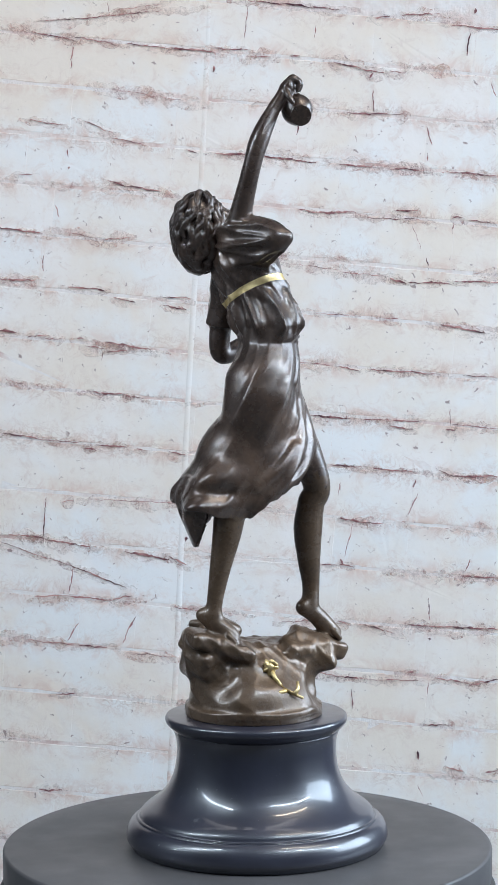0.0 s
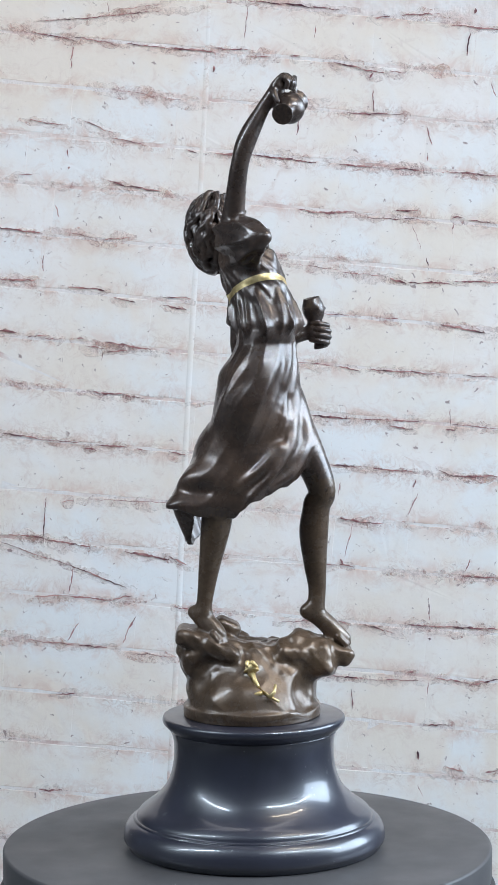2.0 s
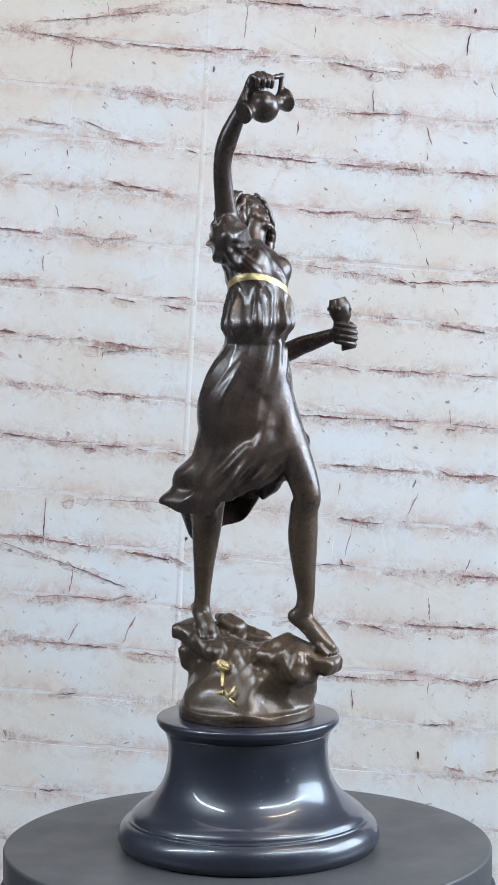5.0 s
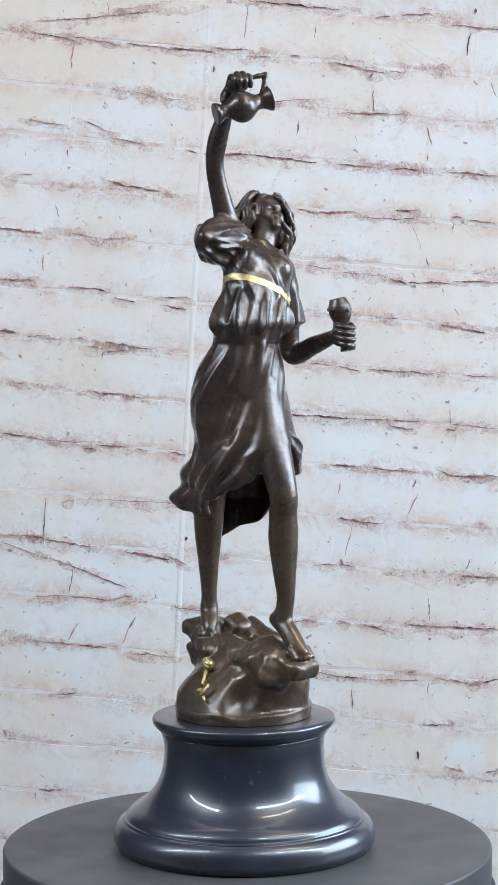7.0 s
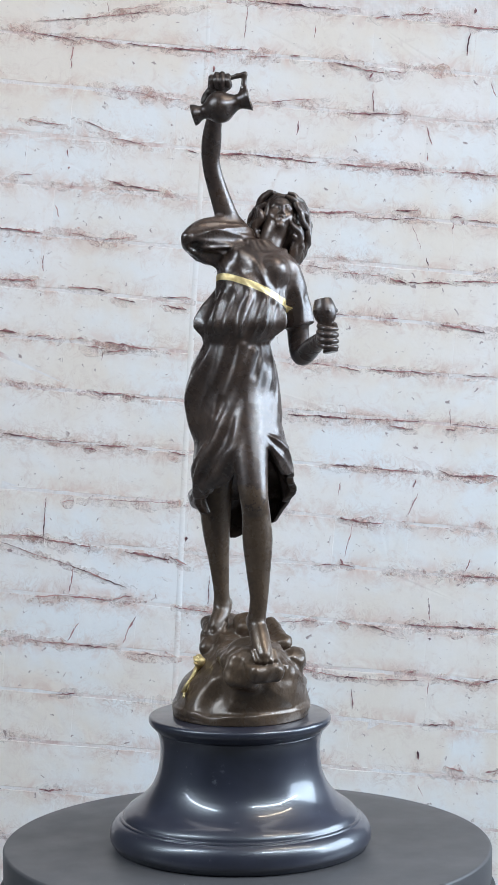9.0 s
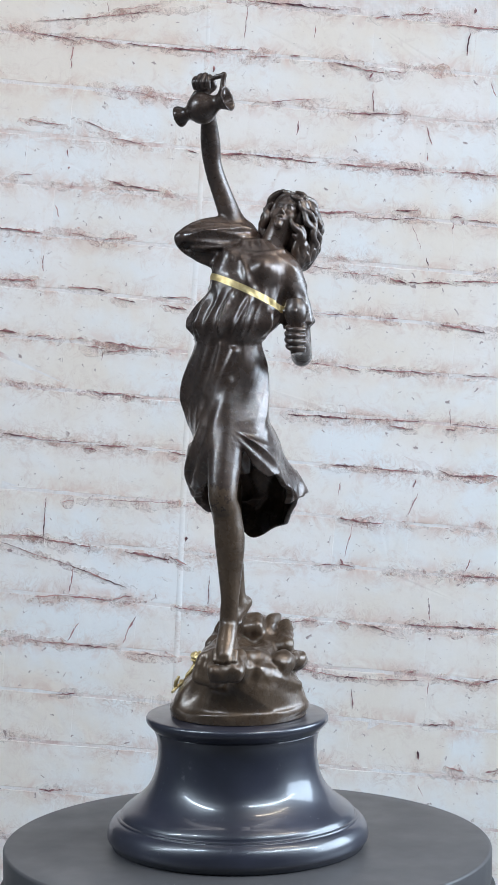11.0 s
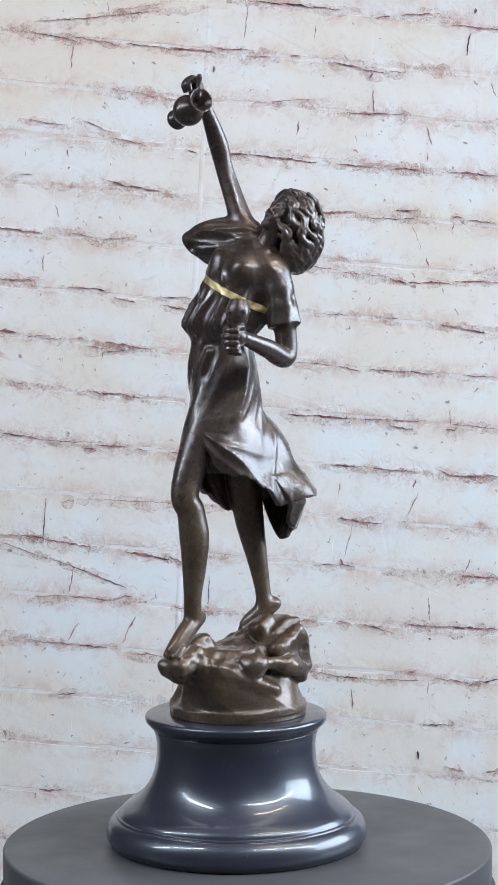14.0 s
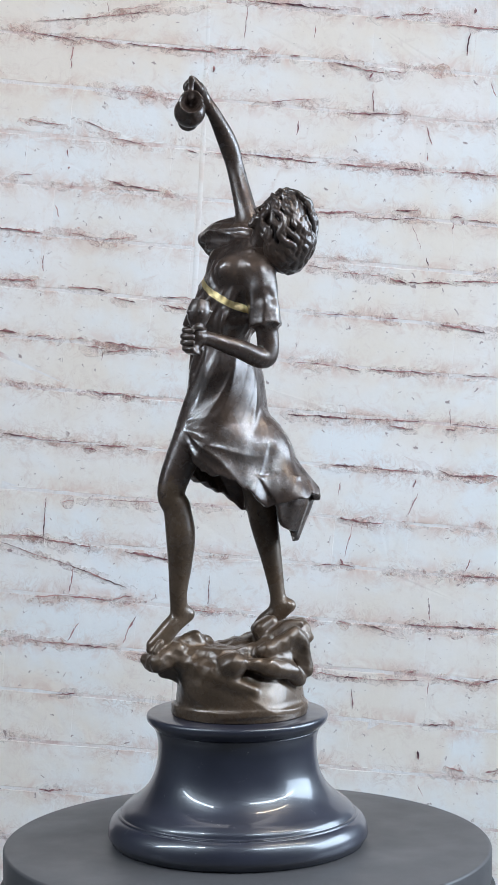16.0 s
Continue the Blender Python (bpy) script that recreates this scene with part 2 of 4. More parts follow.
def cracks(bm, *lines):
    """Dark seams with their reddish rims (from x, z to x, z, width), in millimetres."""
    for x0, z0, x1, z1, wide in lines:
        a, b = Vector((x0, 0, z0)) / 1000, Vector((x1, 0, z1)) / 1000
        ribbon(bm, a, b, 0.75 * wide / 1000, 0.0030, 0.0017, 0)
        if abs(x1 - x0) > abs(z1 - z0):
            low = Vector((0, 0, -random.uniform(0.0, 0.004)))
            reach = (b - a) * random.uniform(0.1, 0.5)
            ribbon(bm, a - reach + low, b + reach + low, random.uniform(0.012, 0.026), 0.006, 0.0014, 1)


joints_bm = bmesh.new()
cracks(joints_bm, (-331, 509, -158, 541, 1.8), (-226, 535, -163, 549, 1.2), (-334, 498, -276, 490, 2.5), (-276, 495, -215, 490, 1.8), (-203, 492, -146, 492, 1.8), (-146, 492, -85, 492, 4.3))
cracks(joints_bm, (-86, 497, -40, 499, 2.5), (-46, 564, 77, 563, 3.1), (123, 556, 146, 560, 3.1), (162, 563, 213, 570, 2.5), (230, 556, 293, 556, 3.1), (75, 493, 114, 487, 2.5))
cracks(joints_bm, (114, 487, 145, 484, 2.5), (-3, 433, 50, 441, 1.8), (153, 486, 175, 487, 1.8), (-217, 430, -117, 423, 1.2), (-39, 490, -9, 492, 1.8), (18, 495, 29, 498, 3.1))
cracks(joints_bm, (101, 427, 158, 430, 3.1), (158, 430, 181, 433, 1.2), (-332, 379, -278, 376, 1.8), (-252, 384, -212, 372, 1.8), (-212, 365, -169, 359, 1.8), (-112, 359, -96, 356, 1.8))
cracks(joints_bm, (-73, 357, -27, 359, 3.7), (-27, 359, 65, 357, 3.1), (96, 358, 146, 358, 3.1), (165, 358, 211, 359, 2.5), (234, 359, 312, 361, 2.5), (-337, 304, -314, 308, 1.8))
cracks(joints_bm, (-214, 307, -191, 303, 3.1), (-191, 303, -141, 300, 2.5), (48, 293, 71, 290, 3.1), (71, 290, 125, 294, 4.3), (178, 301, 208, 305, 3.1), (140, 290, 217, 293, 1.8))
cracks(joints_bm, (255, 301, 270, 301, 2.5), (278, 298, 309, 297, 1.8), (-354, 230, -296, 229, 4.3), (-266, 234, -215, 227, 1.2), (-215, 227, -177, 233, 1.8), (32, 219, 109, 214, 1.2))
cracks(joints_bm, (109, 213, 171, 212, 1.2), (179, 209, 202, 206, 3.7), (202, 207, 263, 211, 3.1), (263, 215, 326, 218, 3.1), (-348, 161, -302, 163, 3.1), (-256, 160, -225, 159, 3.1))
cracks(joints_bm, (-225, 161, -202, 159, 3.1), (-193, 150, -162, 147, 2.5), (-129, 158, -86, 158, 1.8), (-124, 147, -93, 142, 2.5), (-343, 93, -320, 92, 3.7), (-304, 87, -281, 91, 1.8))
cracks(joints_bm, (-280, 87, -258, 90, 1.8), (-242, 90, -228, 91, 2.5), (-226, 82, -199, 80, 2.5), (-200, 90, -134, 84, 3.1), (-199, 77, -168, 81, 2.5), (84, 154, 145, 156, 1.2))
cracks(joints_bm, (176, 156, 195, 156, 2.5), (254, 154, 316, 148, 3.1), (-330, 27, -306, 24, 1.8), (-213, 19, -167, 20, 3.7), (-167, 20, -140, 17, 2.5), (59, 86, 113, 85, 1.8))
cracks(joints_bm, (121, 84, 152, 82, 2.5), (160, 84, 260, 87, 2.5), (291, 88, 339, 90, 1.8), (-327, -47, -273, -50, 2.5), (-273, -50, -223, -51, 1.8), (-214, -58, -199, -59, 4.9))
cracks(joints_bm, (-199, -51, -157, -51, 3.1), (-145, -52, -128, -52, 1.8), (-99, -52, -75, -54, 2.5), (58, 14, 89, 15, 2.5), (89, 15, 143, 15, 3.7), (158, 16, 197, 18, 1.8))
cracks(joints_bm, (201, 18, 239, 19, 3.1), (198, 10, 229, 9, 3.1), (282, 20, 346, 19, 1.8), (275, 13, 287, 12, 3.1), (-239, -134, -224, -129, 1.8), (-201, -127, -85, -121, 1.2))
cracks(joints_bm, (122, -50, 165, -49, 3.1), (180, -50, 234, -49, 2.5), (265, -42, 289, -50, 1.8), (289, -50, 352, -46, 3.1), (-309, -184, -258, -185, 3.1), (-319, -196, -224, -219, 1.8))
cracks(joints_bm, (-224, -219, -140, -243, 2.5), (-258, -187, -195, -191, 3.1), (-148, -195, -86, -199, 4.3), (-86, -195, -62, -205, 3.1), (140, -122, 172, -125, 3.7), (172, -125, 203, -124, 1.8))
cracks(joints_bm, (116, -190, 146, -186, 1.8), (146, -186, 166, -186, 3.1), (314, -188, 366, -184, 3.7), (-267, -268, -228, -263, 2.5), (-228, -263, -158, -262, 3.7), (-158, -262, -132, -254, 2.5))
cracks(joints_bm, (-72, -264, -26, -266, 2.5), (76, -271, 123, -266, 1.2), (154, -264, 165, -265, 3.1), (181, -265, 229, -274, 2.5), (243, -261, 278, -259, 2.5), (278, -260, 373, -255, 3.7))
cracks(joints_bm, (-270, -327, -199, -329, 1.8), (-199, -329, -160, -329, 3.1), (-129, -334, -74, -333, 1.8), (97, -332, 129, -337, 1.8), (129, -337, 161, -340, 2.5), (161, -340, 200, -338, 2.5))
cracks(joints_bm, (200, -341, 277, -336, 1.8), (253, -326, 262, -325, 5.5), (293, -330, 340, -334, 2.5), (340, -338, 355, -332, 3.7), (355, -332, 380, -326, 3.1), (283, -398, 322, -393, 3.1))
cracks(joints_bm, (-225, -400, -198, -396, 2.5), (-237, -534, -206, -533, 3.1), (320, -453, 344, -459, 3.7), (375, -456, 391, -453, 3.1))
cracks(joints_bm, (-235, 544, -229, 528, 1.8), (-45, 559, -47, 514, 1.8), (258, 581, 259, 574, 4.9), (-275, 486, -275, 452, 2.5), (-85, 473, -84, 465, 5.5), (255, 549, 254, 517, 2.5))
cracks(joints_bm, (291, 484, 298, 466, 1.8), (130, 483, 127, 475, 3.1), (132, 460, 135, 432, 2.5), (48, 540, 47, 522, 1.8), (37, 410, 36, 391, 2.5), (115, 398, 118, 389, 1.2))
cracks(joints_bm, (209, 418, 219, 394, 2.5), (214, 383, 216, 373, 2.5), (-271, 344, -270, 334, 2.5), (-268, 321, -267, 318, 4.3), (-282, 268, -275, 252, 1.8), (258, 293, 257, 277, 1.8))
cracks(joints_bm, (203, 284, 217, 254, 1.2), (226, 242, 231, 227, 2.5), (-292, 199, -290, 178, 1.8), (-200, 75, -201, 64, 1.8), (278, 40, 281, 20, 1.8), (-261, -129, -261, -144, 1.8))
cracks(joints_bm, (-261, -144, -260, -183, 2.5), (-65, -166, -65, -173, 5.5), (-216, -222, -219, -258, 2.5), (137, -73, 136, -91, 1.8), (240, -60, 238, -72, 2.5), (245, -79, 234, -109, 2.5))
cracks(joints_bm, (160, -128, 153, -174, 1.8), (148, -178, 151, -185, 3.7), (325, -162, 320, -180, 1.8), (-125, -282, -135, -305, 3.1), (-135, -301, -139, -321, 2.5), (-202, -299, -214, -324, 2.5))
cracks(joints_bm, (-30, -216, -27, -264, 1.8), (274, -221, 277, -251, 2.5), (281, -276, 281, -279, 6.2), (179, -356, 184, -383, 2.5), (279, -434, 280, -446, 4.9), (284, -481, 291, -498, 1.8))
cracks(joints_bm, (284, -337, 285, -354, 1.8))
for level in COURSES:
    for _ in range(4):
        at, long = random.uniform(-420, 380), random.uniform(40, 150)
        ribbon(joints_bm, Vector((at, 0, level)) / 1000, Vector((at + long, 0, level + random.uniform(-5, 3))) / 1000, random.uniform(0.008, 0.022), 0.008, 0.0011, 1)
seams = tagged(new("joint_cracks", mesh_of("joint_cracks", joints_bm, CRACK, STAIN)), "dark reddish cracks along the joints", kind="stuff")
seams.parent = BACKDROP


# a soft upright fold where two sheets of the backdrop meet
fold_bm = bmesh.new()
rows = []
for k in range(41):
    f = k / 40
    x, z = -0.0972 + (0.0393) * f + 0.0012 * math.sin(9 * f), 0.5605 + (-1.0805) * f
    rows.append([fold_bm.verts.new((x + 0.012 * (s - 0.5), 0.0003 - (0.0008 + 0.0006 * f) * math.sin(math.pi * min(s * 1.15, 1.0)) ** 0.8, z)) for s in (0, 0.15, 0.3, 0.5, 0.7, 0.85, 0.95, 1)])
for a, b in zip(rows, rows[1:]):
    for i in range(7):
        fold_bm.faces.new((a[i], a[i + 1], b[i + 1], b[i])).smooth = True
fold = tagged(new("sheet_fold", mesh_of("sheet_fold", fold_bm, WHITE)), "pale upright fold in the backdrop sheet")
fold.parent = BACKDROP



# ---- the turntable, the plinth and the bronze, which turn together ----
def build_turntable():
    disc = tagged(new("turntable"), "dark grey matt round turntable disc", "turntable")
    disc.location = (0, 0, TOP)
    edge = [(0.150, -0.0225), (0.162, -0.0225)] + arc(0.1625, -0.020, 0.0025, 0.0025, -90, 0, 4) + arc(0.1628, -0.0022, 0.0022, 0.0022, 0, 90, 5) + [(0.150, 0.0), (0.05, 0.0)]
    part("disc", turned(edge, 160), DISC, disc)
    part("spindle", turned([(0.03, -0.0255), (0.03, -0.0228)], 48), RUBBER, disc)
    part("base_plate", turned([(0.160, -0.052), (0.166, -0.050), (0.1675, -0.046), (0.1675, -0.028), (0.166, -0.0262), (0.16, -0.0258)]), RUBBER, disc, "black plastic base plate")
    return disc


def build_plinth():
    plinth = tagged(new("plinth"), "polished black marble socle with a moulded foot", "plinth")
    plinth.location = (0, 0, TOP)
    foot = [(0.0842, 0.0003), (0.0852, 0.0007)] + arc(0.0790, 0.0070, 0.0092, 0.0064, -42, 0, 5) + arc(0.0790, 0.0070, 0.0092, 0.0126, 8, 78, 9)
    foot += [(0.0812, 0.0197), (0.0800, 0.0200), (0.0740, 0.0200)]
    shaft = [(0.0740, 0.0200), (0.0802, 0.0200), (0.0794, 0.0204), (0.0790, 0.0212), (0.0785, 0.0225), (0.0773, 0.0242), (0.0746, 0.0265), (0.0708, 0.0291), (0.0666, 0.0324),
             (0.0628, 0.0362), (0.0596, 0.0405), (0.0571, 0.0455), (0.0553, 0.0510), (0.0542, 0.0570), (0.0537, 0.0630), (0.0537, 0.0680), (0.0541, 0.0720), (0.0549, 0.0755), (0.0562, 0.0785)]
    cap = [(0.0562, 0.0785), (0.0582, 0.0808), (0.0600, 0.0826), (0.0609, 0.0838), (0.0613, 0.0850), (0.0613, 0.0866), (0.0609, 0.0876), (0.0602, 0.0882), (0.0592, 0.0885), (0.03, 0.0885)]
    part("foot_moulding", turned(foot, 192, 0.0065, -0.0032), MARBLE, plinth)
    part("shaft", turned(smooth_profile(shaft), 192, 0.0065, -0.0032), MARBLE, plinth)
    part("cap", turned(cap, 192, 0.0065, -0.0032), MARBLE, plinth)
    return plinth


class Clay:
    """A block of distances from which the figure's one skin is drawn."""

    def __init__(self, low, high, step):
        self.low, self.step = np.array(low), step
        n = np.ceil((np.array(high) - self.low) / step).astype(int) + 1
        self.axes = [(self.low[k] + step * np.arange(n[k])).astype(np.float32) for k in range(3)]
        self.f = np.full(n, 0.05, np.float32)

    def cut(self, low, high, room):
        sl = []
        for k in range(3):
            a = np.searchsorted(self.axes[k], low[k] - room)
            b = np.searchsorted(self.axes[k], high[k] + room)
            sl.append(slice(max(a, 0), min(b, len(self.axes[k]))))
        x, y, z = np.meshgrid(*[self.axes[k][sl[k]] for k in range(3)], indexing="ij", sparse=True)
        return tuple(sl), x, y, z

    def add(self, sl, d, k):
        f = self.f[sl]
        h = np.clip(0.5 + 0.5 * (f - d) / k, 0, 1)
        self.f[sl] = f * (1 - h) + d * h - k * h * (1 - h)

    def carve(self, sl, d, k):
        f = self.f[sl]
        h = np.clip(0.5 - 0.5 * (f + d) / k, 0, 1)
        self.f[sl] = f * (1 - h) - d * h + k * h * (1 - h)

    def limb(self, points, k=0.003):
        """One smooth tapered round along (x, y, z, radius) points."""
        p = np.array(points, float)
        if len(p) > 2:
            q = np.concatenate([[2 * p[0] - p[1]], p, [2 * p[-1] - p[-2]]])
            fine = []
            for i in range(1, len(q) - 2):
                for t in np.arange(0, 1, 0.125):
                    fine.append(0.5 * (2 * q[i] + (q[i + 1] - q[i - 1]) * t + (2 * q[i - 1] - 5 * q[i] + 4 * q[i + 1] - q[i + 2]) * t ** 2
                                       + (3 * q[i] - q[i - 1] - 3 * q[i + 1] + q[i + 2]) * t ** 3))
            p = np.array(fine + [p[-1]])
        big = p[:, 3].max()
        sl, x, y, z = self.cut(p[:, :3].min(0) - big, p[:, :3].max(0) + big, 0.006)
        d = np.float32(1)
        for a, b in zip(p, p[1:]):
            v = b[:3] - a[:3]
            t = np.clip(((x - a[0]) * v[0] + (y - a[1]) * v[1] + (z - a[2]) * v[2]) / max(v @ v, 1e-12), 0, 1)
            d = np.minimum(d, np.sqrt((x - a[0] - t * v[0]) ** 2 + (y - a[1] - t * v[1]) ** 2 + (z - a[2] - t * v[2]) ** 2) - (a[3] + (b[3] - a[3]) * t))
        self.add(sl, d, k)

    def lump(self, at, radii, turn=(0, 0, 0), k=0.003, carve=False):
        """An ellipsoid, turned by Euler degrees."""
        at, radii = np.array(at), np.array(radii)
        m = np.array(Euler([radians(a) for a in turn]).to_matrix())
        big = max(radii)
        sl, x, y, z = self.cut(at - big, at + big, 0.006)
        x, y, z = x - at[0], y - at[1], z - at[2]
        u = [(m[0][i] * x + m[1][i] * y + m[2][i] * z) / radii[i] for i in range(3)]
        d = (np.sqrt(u[0] ** 2 + u[1] ** 2 + u[2] ** 2) - 1) * min(radii)
        (self.carve if carve else self.add)(sl, d, k)

    def block(self, at, half, turn=(0, 0, 0), k=0.002, round_by=0.003):
        """A broken block with rounded corners, turned by Euler degrees."""
        at, half = np.array(at), np.array(half)
        m = np.array(Euler([radians(a) for a in turn]).to_matrix())
        big = np.linalg.norm(half)
        sl, x, y, z = self.cut(at - big, at + big, 0.006)
        x, y, z = x - at[0], y - at[1], z - at[2]
        q = [np.abs(m[0][i] * x + m[1][i] * y + m[2][i] * z) - half[i] + round_by for i in range(3)]
        d = np.sqrt(sum(np.maximum(v, 0) ** 2 for v in q)) + np.minimum(np.maximum(q[0], np.maximum(q[1], q[2])), 0) - round_by
        self.add(sl, d, k)

    def stack(self, rings, k=0.003, folds=None, blur=0.005):
        """A loft of ellipses: (z, x, y, long, short, turn), bottom to top; folds(angle, z) moves the skin."""
        rings = np.array(rings)
        z0, z1 = rings[0, 0], rings[-1, 0]
        big = rings[:, 3:5].max()
        sl, x, y, z = self.cut((rings[:, 1].min() - big, rings[:, 2].min() - big, z0), (rings[:, 1].max() + big, rings[:, 2].max() + big, z1), 0.006)
        soft = lambda c: sum(np.interp(z + s, rings[:, 0], rings[:, c]) for s in np.linspace(-blur, blur, 7)) / 7
        px, py, a, b, turn = [soft(c) for c in range(1, 6)]
        co, si = np.cos(np.radians(turn)), np.sin(np.radians(turn))
        u, v = (x - px) * co + (y - py) * si, (y - py) * co - (x - px) * si
        d = (np.sqrt((u / a) ** 2 + (v / b) ** 2) - 1) * np.minimum(a, b)
        if folds:
            d = d - folds(np.arctan2(y - py, x - px), z)
        d = np.maximum(d, np.maximum(z - z1, z0 - z))
        self.add(sl, d, k)

    def spun(self, a, b, profile, k=0.0015, hollow=None):
        """A turned vessel about the axis from a to b; profile: (part of the axis, radius)."""
        a, b = np.array(a), np.array(b)
        v = b - a
        n = np.linalg.norm(v)
        p = np.array(profile)
        big = p[:, 1].max()
        sl, x, y, z = self.cut(np.minimum(a, b) - big, np.maximum(a, b) + big, 0.006)
        t = ((x - a[0]) * v[0] + (y - a[1]) * v[1] + (z - a[2]) * v[2]) / (n * n)
        r = np.sqrt((x - a[0] - t * v[0]) ** 2 + (y - a[1] - t * v[1]) ** 2 + (z - a[2] - t * v[2]) ** 2)
        outline = sum(np.interp(t + s, p[:, 0], p[:, 1]) for s in (-0.04, -0.02, 0, 0.02, 0.04)) / 5
        d = np.maximum((r - outline) * 0.8, np.maximum(t - 1, -t) * n)
        self.add(sl, d, k)
        if hollow:
            q = np.array(hollow)
            self.carve(sl, np.maximum((r - np.interp(t, q[:, 0], q[:, 1])) * 0.8, (q[0, 0] - t) * n), 0.0008)

    def skin(self):
        """The surface as (points, quads)."""
        f, n = self.f, self.f.shape
        s = f < 0
        c = np.zeros([m - 1 for m in n], np.int8)
        corners = [(i, j, k) for i in (0, 1) for j in (0, 1) for k in (0, 1)]
        for i, j, k in corners:
            c += s[i:n[0] - 1 + i, j:n[1] - 1 + j, k:n[2] - 1 + k]
        cells = np.argwhere((c > 0) & (c < 8))
        index = np.full(c.shape, -1, np.int32)
        index[tuple(cells.T)] = np.arange(len(cells))
        value = {q: f[tuple((cells + q).T)] for q in corners}
        total, count = np.zeros((len(cells), 3)), np.zeros(len(cells))
        for p in corners:
            for axis in range(3):
                if p[axis] == 0:
                    q = tuple(p[m] + (m == axis) for m in range(3))
                    va, vb = value[p], value[q]
                    hit = (va < 0) != (vb < 0)
                    t = np.where(hit, va / np.where(hit, va - vb, 1), 0)
                    spot = np.array(p, float)[None] + t[:, None] * np.eye(3)[axis][None]
                    total += spot * hit[:, None]
                    count += hit
        points = self.low + self.step * (cells + total / count[:, None])
        quads = []
        for axis in range(3):
            o1, o2 = [np.eye(3, dtype=int)[(axis + m) % 3] for m in (1, 2)]
            a = [slice(None)] * 3
            b = [slice(None)] * 3
            a[axis], b[axis] = slice(0, -1), slice(1, None)
            e = np.argwhere(s[tuple(a)] != s[tuple(b)])
            e = e[((e[:, [(axis + 1) % 3, (axis + 2) % 3]] > 0).all(1)) & ((e < np.array(c.shape)).all(1))]
            quad = np.stack([index[tuple(q.T)] for q in (e - o1 - o2, e - o2, e, e - o1)], 1)
            inside = s[tuple(e.T)]
            quad[~inside] = quad[~inside][:, ::-1]
            quads.append(quad)
        return points, np.concatenate(quads)


def polar(table, angle):
    """A smooth closed curve through (degrees, value) pairs."""
    a = np.array([p[0] for p in table], float)
    v = np.array([p[1] for p in table], float)
    a, v = np.concatenate([a - 360, a, a + 360]), np.tile(v, 3)
    g = np.arange(-180, 541, 2.0)
    y = np.interp(g, a, v)
    for _ in range(16):
        y[1:-1] = (y[:-2] + 2 * y[1:-1] + y[2:]) / 4
    return np.interp(np.degrees(angle) % 360, g, y)


def ridge(t):
    """A wave with sharp crests and broad hollows, 0 to 1."""
    return (1 - np.abs(np.sin(t))) ** 1.6


def tube(bm, points, radius, mat, sides=7):
    """A thin bent rod along (x, y, z) points."""
    pts = [Vector(p) for p in points]
    rings = []
    for k, p in enumerate(pts):
        d = (pts[min(k + 1, len(pts) - 1)] - pts[max(k - 1, 0)]).normalized()
        u = d.orthogonal().normalized()
        w = d.cross(u)
        r = radius * (1 - 0.45 * k / (len(pts) - 1))
        rings.append([bm.verts.new(p + r * (u * math.cos(a) + w * math.sin(a))) for a in (2 * math.pi * i / sides for i in range(sides))])
    for a, b in zip(rings, rings[1:]):
        for i in range(sides):
            f = bm.faces.new((a[i], a[(i + 1) % sides], b[(i + 1) % sides], b[i]))
            f.smooth, f.material_index = True, mat
    for ring in (rings[0][::-1], rings[-1]):
        bm.faces.new(ring).material_index = mat


